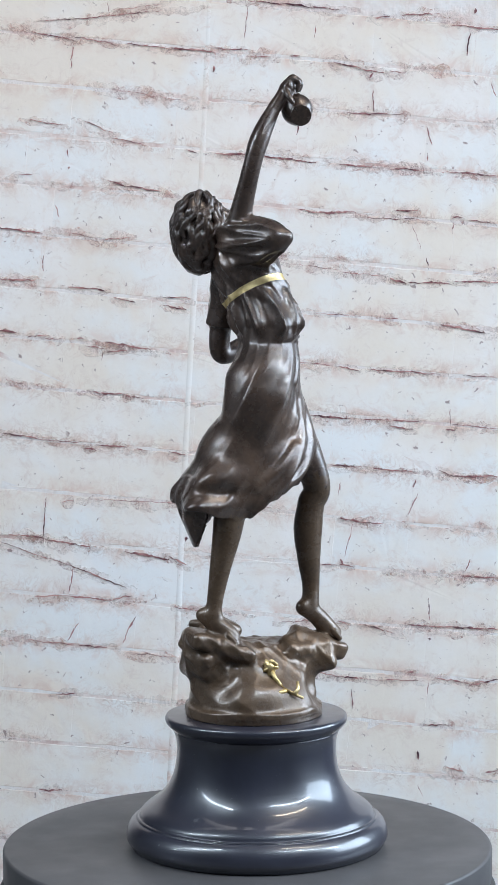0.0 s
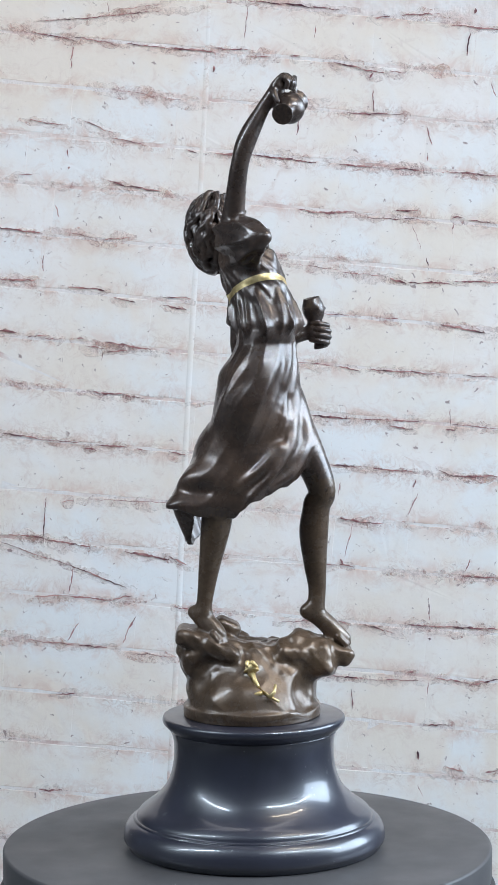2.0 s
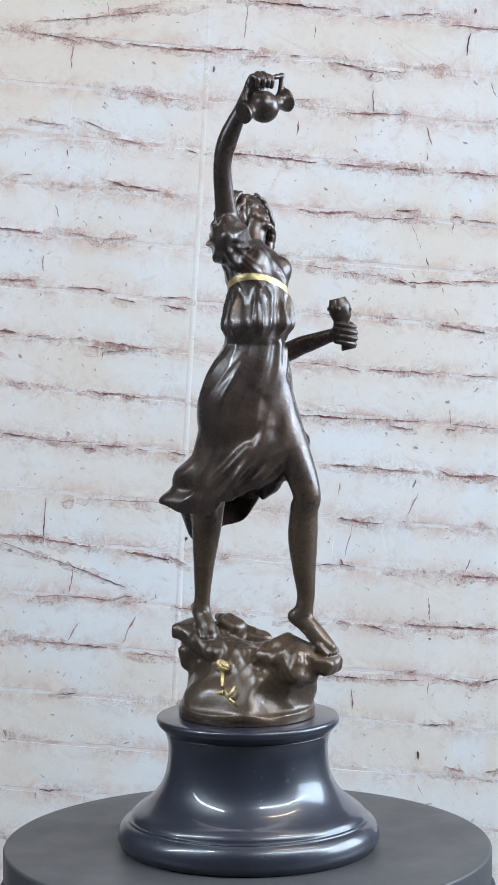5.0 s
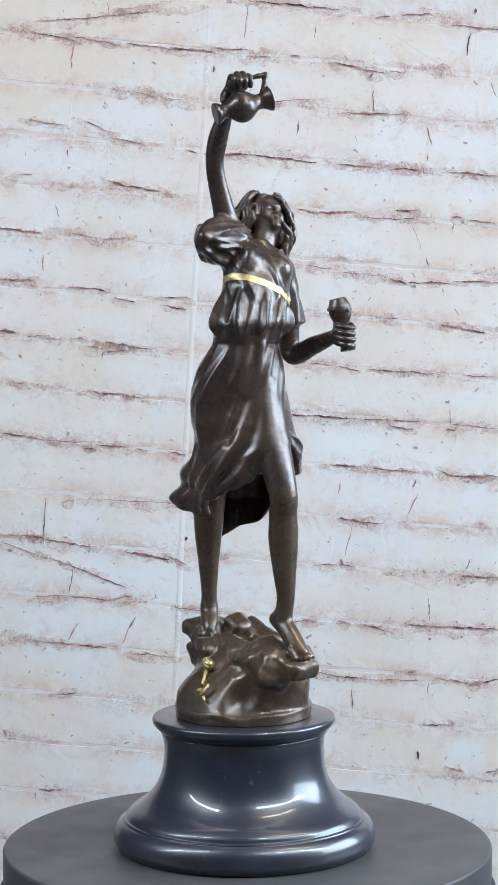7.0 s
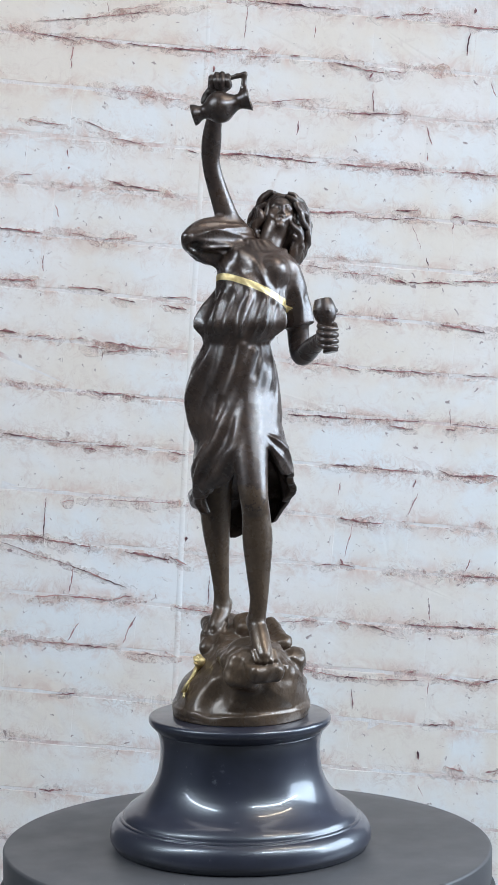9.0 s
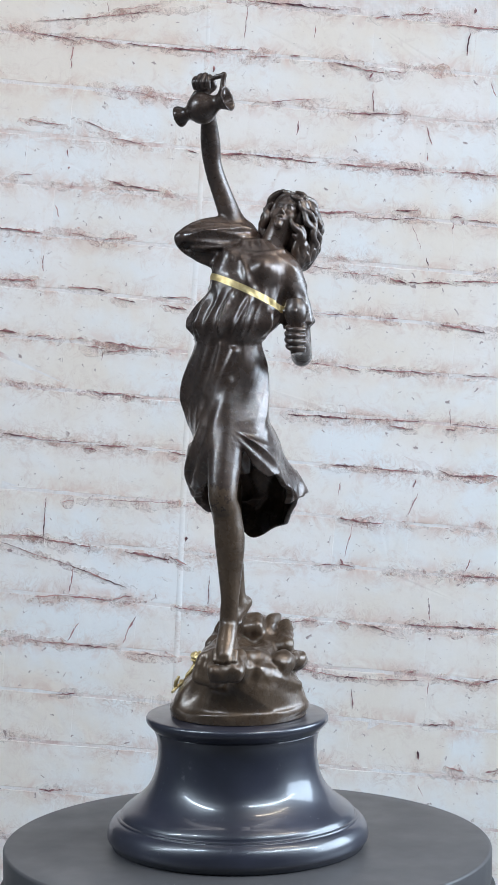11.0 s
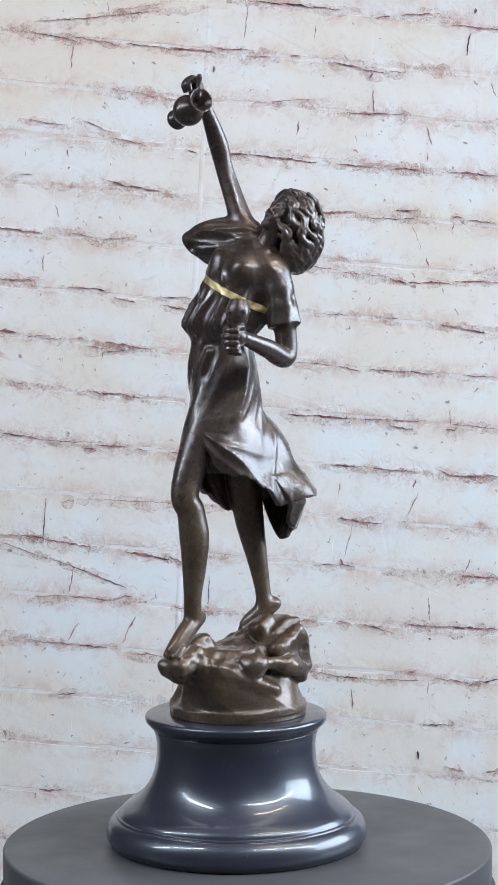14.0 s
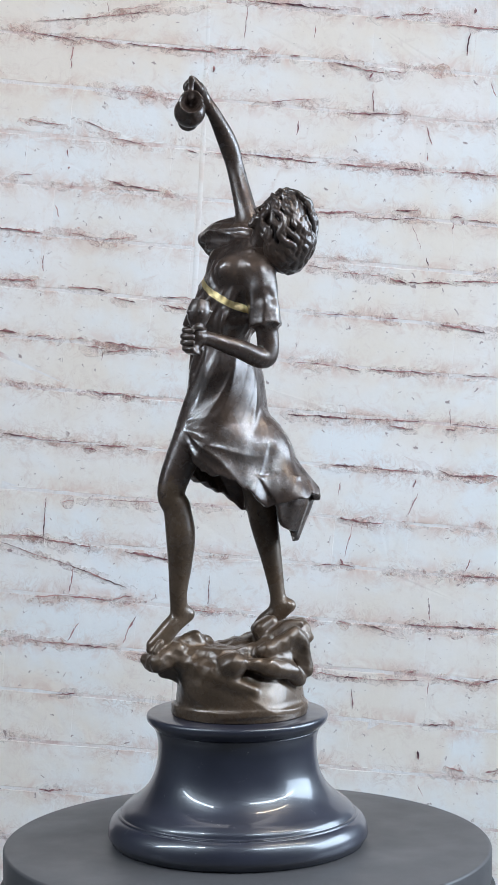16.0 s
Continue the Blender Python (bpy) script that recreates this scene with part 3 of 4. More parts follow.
def build_head(rng):
    """The thrown-back head, its face and waved hair, and the neck."""
    c = Clay((-0.060, -0.016, 0.374), (0.012, 0.054, 0.450), 0.00055)
    eyes = Vector((-0.0150, 0.0230, 0.4270))
    left = Vector((-0.26, 0.95, -0.17)).normalized()
    front = left.cross(Vector((-0.60, -0.10, 0.78))).normalized()
    crown = front.cross(left)

    def at(l, u, f):
        return eyes + (l * left + u * crown + f * front) / 1000

    def strip(points, k):
        c.limb([(*at(l, u, f), r / 1000) for l, u, f, r in points], k / 1000)

    spin = Matrix((left, crown, front)).transposed().to_euler()
    turn = [math.degrees(v) for v in spin]
    egg = lambda l, u, f, r, k, carve=False: c.lump(at(l, u, f), [v / 1000 for v in r], turn, k / 1000, carve)
    c.limb([(-0.0060, 0.0105, 0.3900, 0.0096), (-0.0115, 0.0150, 0.4020, 0.0082), (-0.0170, 0.0185, 0.4140, 0.0084)], 0.004)
    egg(0, 2.5, -11.5, (9.4, 12.0, 12.5), 2)
    egg(0, -4.5, -6.8, (7.4, 11.8, 7.6), 3)
    egg(0, 6.0, -4.5, (7.4, 6.5, 5.8), 3)
    for side in (-1, 1):
        egg(4.9 * side, -4.6, -1.6, (3.0, 3.4, 2.2), 2.5)
        egg(3.7 * side, 0.1, 2.1, (2.9, 1.6, 2.2), 1.2, True)
        egg(3.9 * side, -0.1, -0.9, (2.1, 1.35, 1.5), 0.4)
        strip([(1.6 * side, 2.2, 1.2, 0.8), (4.2 * side, 2.9, 0.8, 0.8), (6.6 * side, 1.6, -1.6, 0.7)], 1.2)
        strip([(1.9 * side, 0.4, 0.3, 0.35), (3.9 * side, 1.1, 0.7, 0.4), (6.0 * side, 0.1, -0.9, 0.35)], 0.5)
        egg(1.35 * side, -5.7, 2.2, (1.1, 1.0, 1.2), 0.8)
    strip([(0, 2.2, 0.9, 1.1), (0, -2.0, 2.2, 1.1), (0, -4.9, 3.6, 1.35)], 1.2)
    egg(0, -9.6, 0.6, (3.6, 2.8, 1.8), 2)
    strip([(-2.7, -9.3, 0.9, 0.4), (-0.9, -8.4, 2.3, 0.75), (0, -8.7, 2.3, 0.7), (0.9, -8.4, 2.3, 0.75), (2.7, -9.3, 0.9, 0.4)], 0.5)
    strip([(-2.3, -10.0, 1.0, 0.4), (0, -10.9, 2.1, 0.95), (2.3, -10.0, 1.0, 0.4)], 0.5)
    c.lump(at(0, -9.75, 2.6), (0.0021, 0.00035, 0.0014), turn, 0.0004, True)
    egg(0, -14.3, -0.2, (3.0, 2.6, 2.6), 2)

    # the hair: a full cap round the face, in long waved locks that fall to the nape
    mid, size = Vector((-0.0285, 0.0188, 0.4125)), Vector((0.0178, 0.0190, 0.0262))
    egg(0, 6.5, -13.0, (11.0, 8.2, 11.5), 2)
    c.lump((-0.0312, 0.0182, 0.4125), (0.0142, 0.0170, 0.0240), (0, 4, 0), 0.003)
    for k in range(170):
        u = Vector((rng.gauss(0, 1), rng.gauss(0, 1), rng.gauss(0, 1))).normalized()
        p = mid + Vector([u[i] * size[i] for i in range(3)])
        wave, phase, line = rng.uniform(0.0016, 0.0032), rng.uniform(0, 6.3), []
        thick = rng.uniform(0.0015, 0.0024)
        for j in range(7):
            n = Vector([(p[i] - mid[i]) / size[i] ** 2 for i in range(3)]).normalized()
            seen = p - eyes
            open_face = abs(seen.dot(left)) < 0.0078 and -0.020 < seen.dot(crown) < 0.0080 and seen.dot(front) > -0.0105
            if open_face or p.z < 0.3850 or (p.x > -0.0145 and p.z < 0.4080):
                break
            flow = -0.45 * front + Vector((-0.05, 0, -0.9))
            flow = (flow - flow.dot(n) * n).normalized()
            side = flow.cross(n)
            line.append((*(p + side * wave * math.sin(phase + 1.35 * j) + n * rng.uniform(-0.0004, 0.0017)), thick * (0.65 if j in (0, 6) else 1.0)))
            p = p + flow * 0.0042
            v = Vector([(p[i] - mid[i]) / size[i] for i in range(3)])
            p = mid + Vector([v[i] * size[i] for i in range(3)]) / v.length
        if len(line) > 2:
            c.limb(line, 0.0006)
    # locks swept up from the brow and down both cheeks
    for side in (-1, 1):
        for j in range(4):
            o = 1.7 * j
            strip([(0.3 * side, 12.0 + 0.9 * o, -2.2 - 1.4 * o, 1.8), ((4.2 + 0.2 * o) * side, 12.0 + 0.8 * o, -2.6 - 1.4 * o, 2.2), ((7.8 + 0.3 * o) * side, 8.4 + 0.4 * o, -4.6 - 1.5 * o, 2.0), ((9.4 + 0.4 * o) * side, 3.0, -6.0 - 1.5 * o, 1.7),
                   ((9.6 + 0.5 * o) * side, -1.5, -7.4 - 1.6 * o, 2.0), ((10.4 + 0.5 * o) * side, -5.0, -10.2 - 1.4 * o, 1.8), ((9.0 + 0.4 * o) * side, -8.0, -13.5 - 1.2 * o, 1.2)], 0.6)
    return c


def build_jug():
    """The tilted jug and the hand that holds it by the handle."""
    c = Clay((0.018, -0.036, 0.474), (0.056, 0.026, 0.522), 0.00055)
    foot, lip = (0.0380, -0.0248, 0.4860), (0.0332, 0.0122, 0.4965)
    c.spun(foot, lip, [(0, 0.0070), (0.05, 0.0070), (0.09, 0.0060), (0.16, 0.0040), (0.24, 0.0052), (0.34, 0.0090), (0.46, 0.0107), (0.58, 0.0098), (0.70, 0.0062), (0.79, 0.0046), (0.88, 0.0058), (1, 0.0086)],
           0.0008, [(0.78, 0.0012), (0.88, 0.0040), (1.0, 0.0074), (1.1, 0.0078)])
    c.limb([(0.0340, -0.0010, 0.5095, 0.0014), (0.0340, 0.0040, 0.5108, 0.0016)], 0.0008)
    c.limb([(0.0340, 0.0040, 0.5108, 0.0016), (0.0332, 0.0088, 0.5118, 0.0017)], 0.0008)
    c.limb([(0.0332, 0.0088, 0.5118, 0.0017), (0.0336, 0.0080, 0.5050, 0.0018), (0.0338, 0.0074, 0.4995, 0.0024)], 0.0012)
    # wrist, palm and the curled fingers
    c.limb([(0.0199, -0.0140, 0.4905, 0.0046), (0.0255, -0.0128, 0.4990, 0.0043), (0.0288, -0.0105, 0.5040, 0.0050)], 0.002)
    c.lump((0.0295, -0.0085, 0.5062), (0.0042, 0.0080, 0.0058), (0, 25, 8), 0.002)
    for k, (high, far) in enumerate(((0.5108, 0.0372), (0.5122, 0.0384), (0.5124, 0.0384), (0.5112, 0.0374))):
        y = -0.0136 + 0.0036 * k
        c.limb([(0.0285, y - 0.0004, 0.5060, 0.0023), (0.0318, y, high - 0.0008, 0.0021), (0.0345, y + 0.0006, high - 0.0006, 0.0019), (far - 0.0004, y + 0.0012, 0.5080, 0.0019), (far - 0.0012, y + 0.0014, 0.5042, 0.0016)], 0.0005)
    c.limb([(0.0282, -0.0145, 0.5035, 0.0024), (0.0300, -0.0180, 0.4990, 0.0021), (0.0325, -0.0192, 0.4950, 0.0017)], 0.0008)
    return c


def build_goblet():
    """The studded goblet and the hand closed round its stem."""
    c = Clay((0.012, 0.044, 0.324), (0.046, 0.076, 0.374), 0.00055)
    low, top = Vector((0.0306, 0.0640, 0.3325)), Vector((0.0254, 0.0580, 0.3672))
    c.spun(low, top, [(0, 0.0050), (0.06, 0.0052), (0.12, 0.0036), (0.45, 0.0034), (0.52, 0.0042), (0.60, 0.0064), (0.72, 0.0076), (0.84, 0.0075), (0.93, 0.0063), (1, 0.0053)],
           0.0008, [(0.84, 0.002), (0.9, 0.0044), (1.0, 0.0050), (1.1, 0.0050)])
    for k in range(5):
        a = 2 * math.pi * k / 5 + 0.5
        p = low.lerp(top, 0.78) + Vector((0.0074 * math.cos(a), 0.0074 * math.sin(a), 0.0))
        c.lump(p, (0.0014, 0.0014, 0.0014), k=0.0005)
    c.limb([(0.0180, 0.0560, 0.3412, 0.0046), (0.0235, 0.0590, 0.3430, 0.0046), (0.0265, 0.0610, 0.3435, 0.0052)], 0.002)
    c.lump((0.0265, 0.0585, 0.3440), (0.0046, 0.0044, 0.0078), (0, -8, 0), 0.002)
    for k in range(4):
        z, r = 0.3372 + 0.0039 * k, 0.0019 + 0.0002 * (k in (1, 2))
        reach = 0.0008 * (k in (1, 2))
        c.limb([(0.0262, 0.0565, z + 0.0010, r), (0.0318 + reach, 0.0570, z + 0.0004, r), (0.0356 + reach, 0.0612, z - 0.0008, r), (0.0345 + reach, 0.0655, z - 0.0012, r), (0.0305, 0.0678, z - 0.0012, 0.85 * r)], 0.0005)
    c.limb([(0.0240, 0.0600, 0.3480, 0.0022), (0.0258, 0.0650, 0.3500, 0.0020), (0.0292, 0.0668, 0.3495, 0.0017)], 0.0008)
    return c


def build_statue():
    c = Clay((-0.075, -0.078, 0.087), (0.080, 0.082, 0.520), 0.0009)
    rng = random.Random(4)

    # the rocky ground: a smooth drum, broken ledges under the feet, tumbled stones between
    c.stack([(0.0885, 0.0050, -0.0030, 0.0460, 0.0455, 0), (0.0955, 0.0050, -0.0030, 0.0460, 0.0455, 0)], 0.001)
    c.stack([(0.0935, 0.0050, -0.0028, 0.0452, 0.0448, 30), (0.1083, 0.0054, -0.0016, 0.0462, 0.0400, 30), (0.1200, 0.0068, 0.0010, 0.0462, 0.0312, 25),
             (0.1290, 0.0068, 0.0020, 0.0430, 0.0240, 25), (0.1350, 0.0050, 0.0020, 0.0330, 0.0170, 25)], 0.004,
            lambda a, z: 0.0018 * np.sin(2 * a + 40 * z) + 0.0011 * np.sin(5 * a - 95 * z + 1) + 0.0009 * ridge(3.5 * a + 120 * z) - 0.0006)
    # ledges under the feet
    for at, r, turn in (((-0.0230, -0.0225, 0.1405), (0.0175, 0.0125, 0.0058), (6, 14, 22)), ((-0.0310, -0.0150, 0.1380), (0.0100, 0.0120, 0.0080), (18, 8, 40)),
                        ((-0.0070, -0.0255, 0.1330), (0.0130, 0.0075, 0.0055), (-6, 16, 12)), ((-0.0230, -0.0200, 0.1280), (0.0150, 0.0125, 0.0090), (10, -8, 35)),
                        ((-0.0145, -0.0034, 0.1430), (0.0090, 0.0075, 0.0095), (12, 25, 30)), ((0.0375, 0.0090, 0.1340), (0.0110, 0.0095, 0.0090), (15, 28, 20)),
                        ((0.0540, 0.0225, 0.1300), (0.0135, 0.0115, 0.0066), (4, 22, 28)), ((0.0480, 0.0090, 0.1250), (0.0110, 0.0110, 0.0110), (-10, -12, 10)),
                        ((0.0330, -0.0010, 0.1310), (0.0100, 0.0095, 0.0080), (22, 8, 30)), ((-0.0320, 0.0060, 0.1375), (0.0085, 0.0075, 0.0050), (25, 32, 10)),
                        ((-0.0340, -0.0040, 0.1260), (0.0075, 0.0150, 0.0130), (0, 10, 15)), ((-0.0180, 0.0140, 0.1300), (0.0110, 0.0100, 0.0095), (10, 15, 40)),
                        ((0.0000, -0.0100, 0.1290), (0.0140, 0.0090, 0.0100), (0, 12, 40)), ((0.0240, 0.0140, 0.1270), (0.0130, 0.0100, 0.0070), (12, 10, 20))):
        c.block(at, r, turn, 0.0045, 0.0048)
    # water-worn curls on the far side
    c.lump((0.0079, 0.0345, 0.1268), (0.0098, 0.0085, 0.0085), (0, 15, 0), 0.002)
    c.limb([(0.030, 0.030, 0.124, 0.0055), (0.020, 0.033, 0.120, 0.0060), (0.008, 0.036, 0.115, 0.0045), (-0.006, 0.037, 0.110, 0.0035)], 0.004)
    c.limb([(-0.006, 0.033, 0.127, 0.0040), (-0.018, 0.030, 0.124, 0.0060), (-0.030, 0.020, 0.120, 0.0055), (-0.036, 0.010, 0.112, 0.0040)], 0.004)
    c.limb([(-0.012, 0.024, 0.134, 0.0045), (-0.024, 0.017, 0.139, 0.0050), (-0.033, 0.010, 0.145, 0.0038)], 0.003)
    c.limb([(-0.020, 0.004, 0.140, 0.0050), (-0.028, 0.001, 0.147, 0.0045), (-0.036, 0.001, 0.149, 0.0028)], 0.003)
    c.limb([(0.040, 0.024, 0.126, 0.0050), (0.030, 0.022, 0.131, 0.0050), (0.018, 0.026, 0.130, 0.0045)], 0.004)
    for at, r in (((0.019, -0.0390, 0.1265), (0.016, 0.012, 0.012)), ((0.014, 0.000, 0.150), (0.013, 0.016, 0.011)), ((0.052, -0.014, 0.110), (0.012, 0.014, 0.014)), ((-0.024, -0.045, 0.116), (0.016, 0.012, 0.012))):
        c.lump(at, r, (0, 0, rng.uniform(0, 90)), 0.006, carve=True)
    # shallow broken planes all over the stone
    sl, x, y, z = c.cut((-0.07, -0.07, 0.097), (0.075, 0.06, 0.150), 0.0)
    wx, wy = x + 0.007 * np.sin(90 * y + 60 * z), y + 0.007 * np.sin(80 * x - 70 * z)
    grain = (0.0012 * ridge(70 * wx + 55 * wy + 40 * z) + 0.0011 * ridge(62 * wy - 48 * wx - 60 * z + 0.8) + 0.0007 * ridge(170 * wx - 110 * z) + 0.0006 * ridge(150 * wy + 120 * z)
             + 0.0005 * ridge(340 * wx + 260 * z) + 0.0004 * ridge(310 * wy - 280 * z) + 0.00025 * np.sin(520 * x + 300 * z) * np.sin(480 * y))
    c.f[sl] += 0.85 * (0.0010 - grain) * np.clip((z - 0.108) / 0.022, 0, 1) * np.clip((0.149 - z) / 0.006, 0, 1)

    # the legs and feet
    c.limb([(0.018, 0.004, 0.312, 0.016), (0.047, 0.0155, 0.2465, 0.0098), (0.0445, 0.0170, 0.2280, 0.0092), (0.0424, 0.0174, 0.2109, 0.0098), (0.0430, 0.0180, 0.1900, 0.0078),
            (0.0442, 0.0185, 0.1735, 0.0060), (0.0440, 0.0172, 0.1620, 0.0058)], 0.005)
    c.limb([(0.0390, 0.0138, 0.1575, 0.0054), (0.0465, 0.0183, 0.1525, 0.0062), (0.0555, 0.0228, 0.1430, 0.0060), (0.0610, 0.0256, 0.1385, 0.0044)], 0.004)
    c.limb([(0.004, -0.012, 0.312, 0.017), (-0.007, -0.0218, 0.2480, 0.0120), (-0.0118, -0.0231, 0.2153, 0.0098), (-0.0172, -0.0223, 0.1876, 0.0069),
            (-0.0203, -0.0216, 0.1690, 0.0054), (-0.0215, -0.0216, 0.1600, 0.0056)], 0.005)
    c.limb([(-0.0285, -0.0205, 0.1580, 0.0048), (-0.0210, -0.0215, 0.1535, 0.0060), (-0.0130, -0.0228, 0.1475, 0.0058), (-0.0085, -0.0236, 0.1445, 0.0042)], 0.004)
    for k in range(5):
        o = (k - 2) * 0.0031
        c.limb([(0.0575 - 0.4 * o, 0.0240 + o, 0.1405, 0.0020), (0.0638 - 0.4 * o - abs(o) * 0.35, 0.0268 + o, 0.1352, 0.0017)], 0.001)
        c.limb([(-0.0115, -0.0230 + o, 0.1455, 0.0020), (-0.0050 - abs(o) * 0.4, -0.0240 + o, 0.1412, 0.0017)], 0.001)

    # the skirt: a close top that opens into a blown hem
    def fan(a, z):
        """Folds that run out from the slit over the thigh."""
        u, v = 0.036 * (a - 0.42), z - 0.283
        far = np.sqrt(u * u + v * v)
        turn = np.arctan2(v, u)
        return (0.15 + 0.85 * np.clip(-turn / 0.7, 0, 1) * np.clip((turn + 2.6) / 0.6, 0, 1)) * (0.0034 * ridge(3.5 * turn + 1.9 + 14 * far) + 0.0014 * ridge(7 * turn - 30 * far + 1) - 0.0014) * np.clip(far / 0.014, 0, 1) * np.clip((0.075 - far) / 0.035, 0, 1)

    def drape(a, z):
        k = np.clip((0.343 - z) / 0.03, 0, 1)
        calm = 0.25 + 0.75 * np.sin(1.1 * a + 18 * z + 0.4) ** 2
        return k * calm * (0.0026 * ridge(1.5 * a - 27 * z + 0.5) + 0.0020 * ridge(3.5 * a - 66 * z + 2.0 + 0.6 * np.sin(40 * z)) + 0.0005 * ridge(7.5 * a - 150 * z) - 0.0014) + 0.0005 * (1 - k) * ridge(8.5 * a + 0.4 * np.sin(3 * a)) + 0.9 * k * fan(a, z)

    rings = [(0.262, 0.0120, -0.0035, 0.0330, 0.0240, 45), (0.284, 0.0120, -0.0040, 0.0350, 0.0255, 58), (0.3028, 0.0115, -0.0063, 0.0328, 0.0232, 83),
             (0.3218, 0.0133, -0.0051, 0.0288, 0.0218, 92), (0.3385, 0.0153, -0.0019, 0.0215, 0.0178, 109), (0.345, 0.0153, 0.0, 0.0205, 0.0168, 115)]
    c.stack([(0.252, 0.0120, -0.0030, 0.0180, 0.0120, 50), (0.272, 0.0120, -0.0038, 0.0310, 0.0225, 55)] + rings[1:], 0.003, drape)
    waist = [(0, 0.0450), (23, 0.0490), (45, 0.0450), (80, 0.0310), (102, 0.0250), (131, 0.0235), (154, 0.0285), (182, 0.0315), (203, 0.0345), (225, 0.0345), (260, 0.0350), (282, 0.0340),
             (311, 0.0350), (334, 0.0380)]
    reach = [(0, 0.0400), (23, 0.0470), (50, 0.0420), (74, 0.0445), (90, 0.0360), (112, 0.0345), (126, 0.0400), (142, 0.0480), (160, 0.0560), (172, 0.0575), (184, 0.0570), (196, 0.0525), (208, 0.0500),
             (220, 0.0560), (229, 0.0660), (238, 0.0610), (248, 0.0500), (258, 0.0425), (270, 0.0385), (300, 0.0365), (330, 0.0360)]
    hem = [(0, 0.249), (12, 0.262), (23, 0.284), (34, 0.268), (48, 0.254), (64, 0.251), (78, 0.250), (92, 0.244), (110, 0.233), (126, 0.230), (146, 0.236), (162, 0.238), (174, 0.236), (188, 0.232), (202, 0.228),
           (212, 0.228), (226, 0.230), (236, 0.229), (250, 0.225), (266, 0.221), (285, 0.226), (300, 0.234), (323, 0.239), (340, 0.244)]
    sl, x, y, z = c.cut((-0.072, -0.07, 0.198), (0.07, 0.06, 0.300), 0.0)
    a = np.arctan2(y, x) + 0 * z
    g = np.array(rings)
    px, py, la, lb, turn = [np.interp(z, g[:, 0], g[:, k]) for k in range(1, 6)]
    co, si = np.cos(np.radians(turn)), np.sin(np.radians(turn))
    u, v = (x - px) * co + (y - py) * si, (y - py) * co - (x - px) * si
    d0 = (np.sqrt((u / la) ** 2 + (v / lb) ** 2) - 1) * np.minimum(la, lb)
    r = np.sqrt(x * x + y * y)
    s1 = np.clip((0.310 - z) / 0.047, 0, 1)
    s1 = s1 * s1 * (3 - 2 * s1)
    turned_by = np.degrees(a) % 360

    def spread(z):
        """How far the blown cloth stands out, and how much of its hem shows, at a height."""
        share = np.clip((0.268 - z) / 0.036, 0, 1)
        share = share * share * (2.2 - 1.2 * share)
        wide = polar(waist, a) * (1 - share) + polar(reach, a) * share - 0.95 * 0.008 * np.log1p(np.exp((0.229 - z) / 0.008))
        lobe = np.exp(-((turned_by - 163) / 24) ** 2)
        flap = np.exp(-((turned_by - 243) / 20) ** 2)
        wide = wide - lobe * (0.18 * np.clip(0.250 - z, 0, 1) - 0.0010)
        return wide + flap * (0.0045 * np.exp(-((z - 0.253) / 0.007) ** 2) - 0.0055 * np.exp(-((z - 0.2405) / 0.0050) ** 2)), share

    out, s2 = spread(z)
    d = d0 * (1 - s1) + (r - out) * s1
    d = d + 0.009 * (1 - s1) - (0.4 * s1 + s2) * (0.35 + 0.65 * np.sin(1.5 * a + 12 * z + 0.8) ** 2) * (0.0024 * ridge(2.5 * a - 46 * z + 0.6) + 0.0018 * ridge(4.5 * a - 80 * z + 1.9) + 0.0004 * ridge(11.5 * a - 190 * z) - 0.0013)
    d = d - s1 * fan(a, z)
    d = d - s2 * 0.0030 * np.sin(8 * a + 25 * z) * np.clip((a - 0.9) / 0.5, 0, 1)
    d = d * 0.75
    d = np.maximum(np.abs(d + 0.0019) - 0.0019, polar(hem, a) + 0.0008 * np.sin(11 * a + 1) + 0.0006 * np.sin(23 * a) - z)
    c.add(sl, d, 0.0025)
    # the back of the skirt hangs lower, inside the blown hem
    low_hem = polar([(0, 0.262), (90, 0.262), (118, 0.246), (132, 0.228), (146, 0.216), (160, 0.213), (176, 0.212), (192, 0.206), (206, 0.2015), (216, 0.2035), (226, 0.216), (238, 0.240), (260, 0.262)], a)
    inner = np.minimum(polar([(0, 0.036), (120, 0.033), (150, 0.036), (180, 0.041), (195, 0.046), (205, 0.049), (216, 0.047), (235, 0.040), (300, 0.036)], a) + 0.40 * np.minimum(z - 0.230, 0), spread(np.maximum(z, 0.237))[0] - 0.0022)
    cloth = r - inner - 0.0012 * np.sin(7 * a + 30 * z) - 0.0005 * np.sin(17 * a)
    c.add(sl, np.maximum(np.abs(cloth * 0.85) - 0.0015, np.maximum(low_hem - z, z - 0.250)), 0.002)
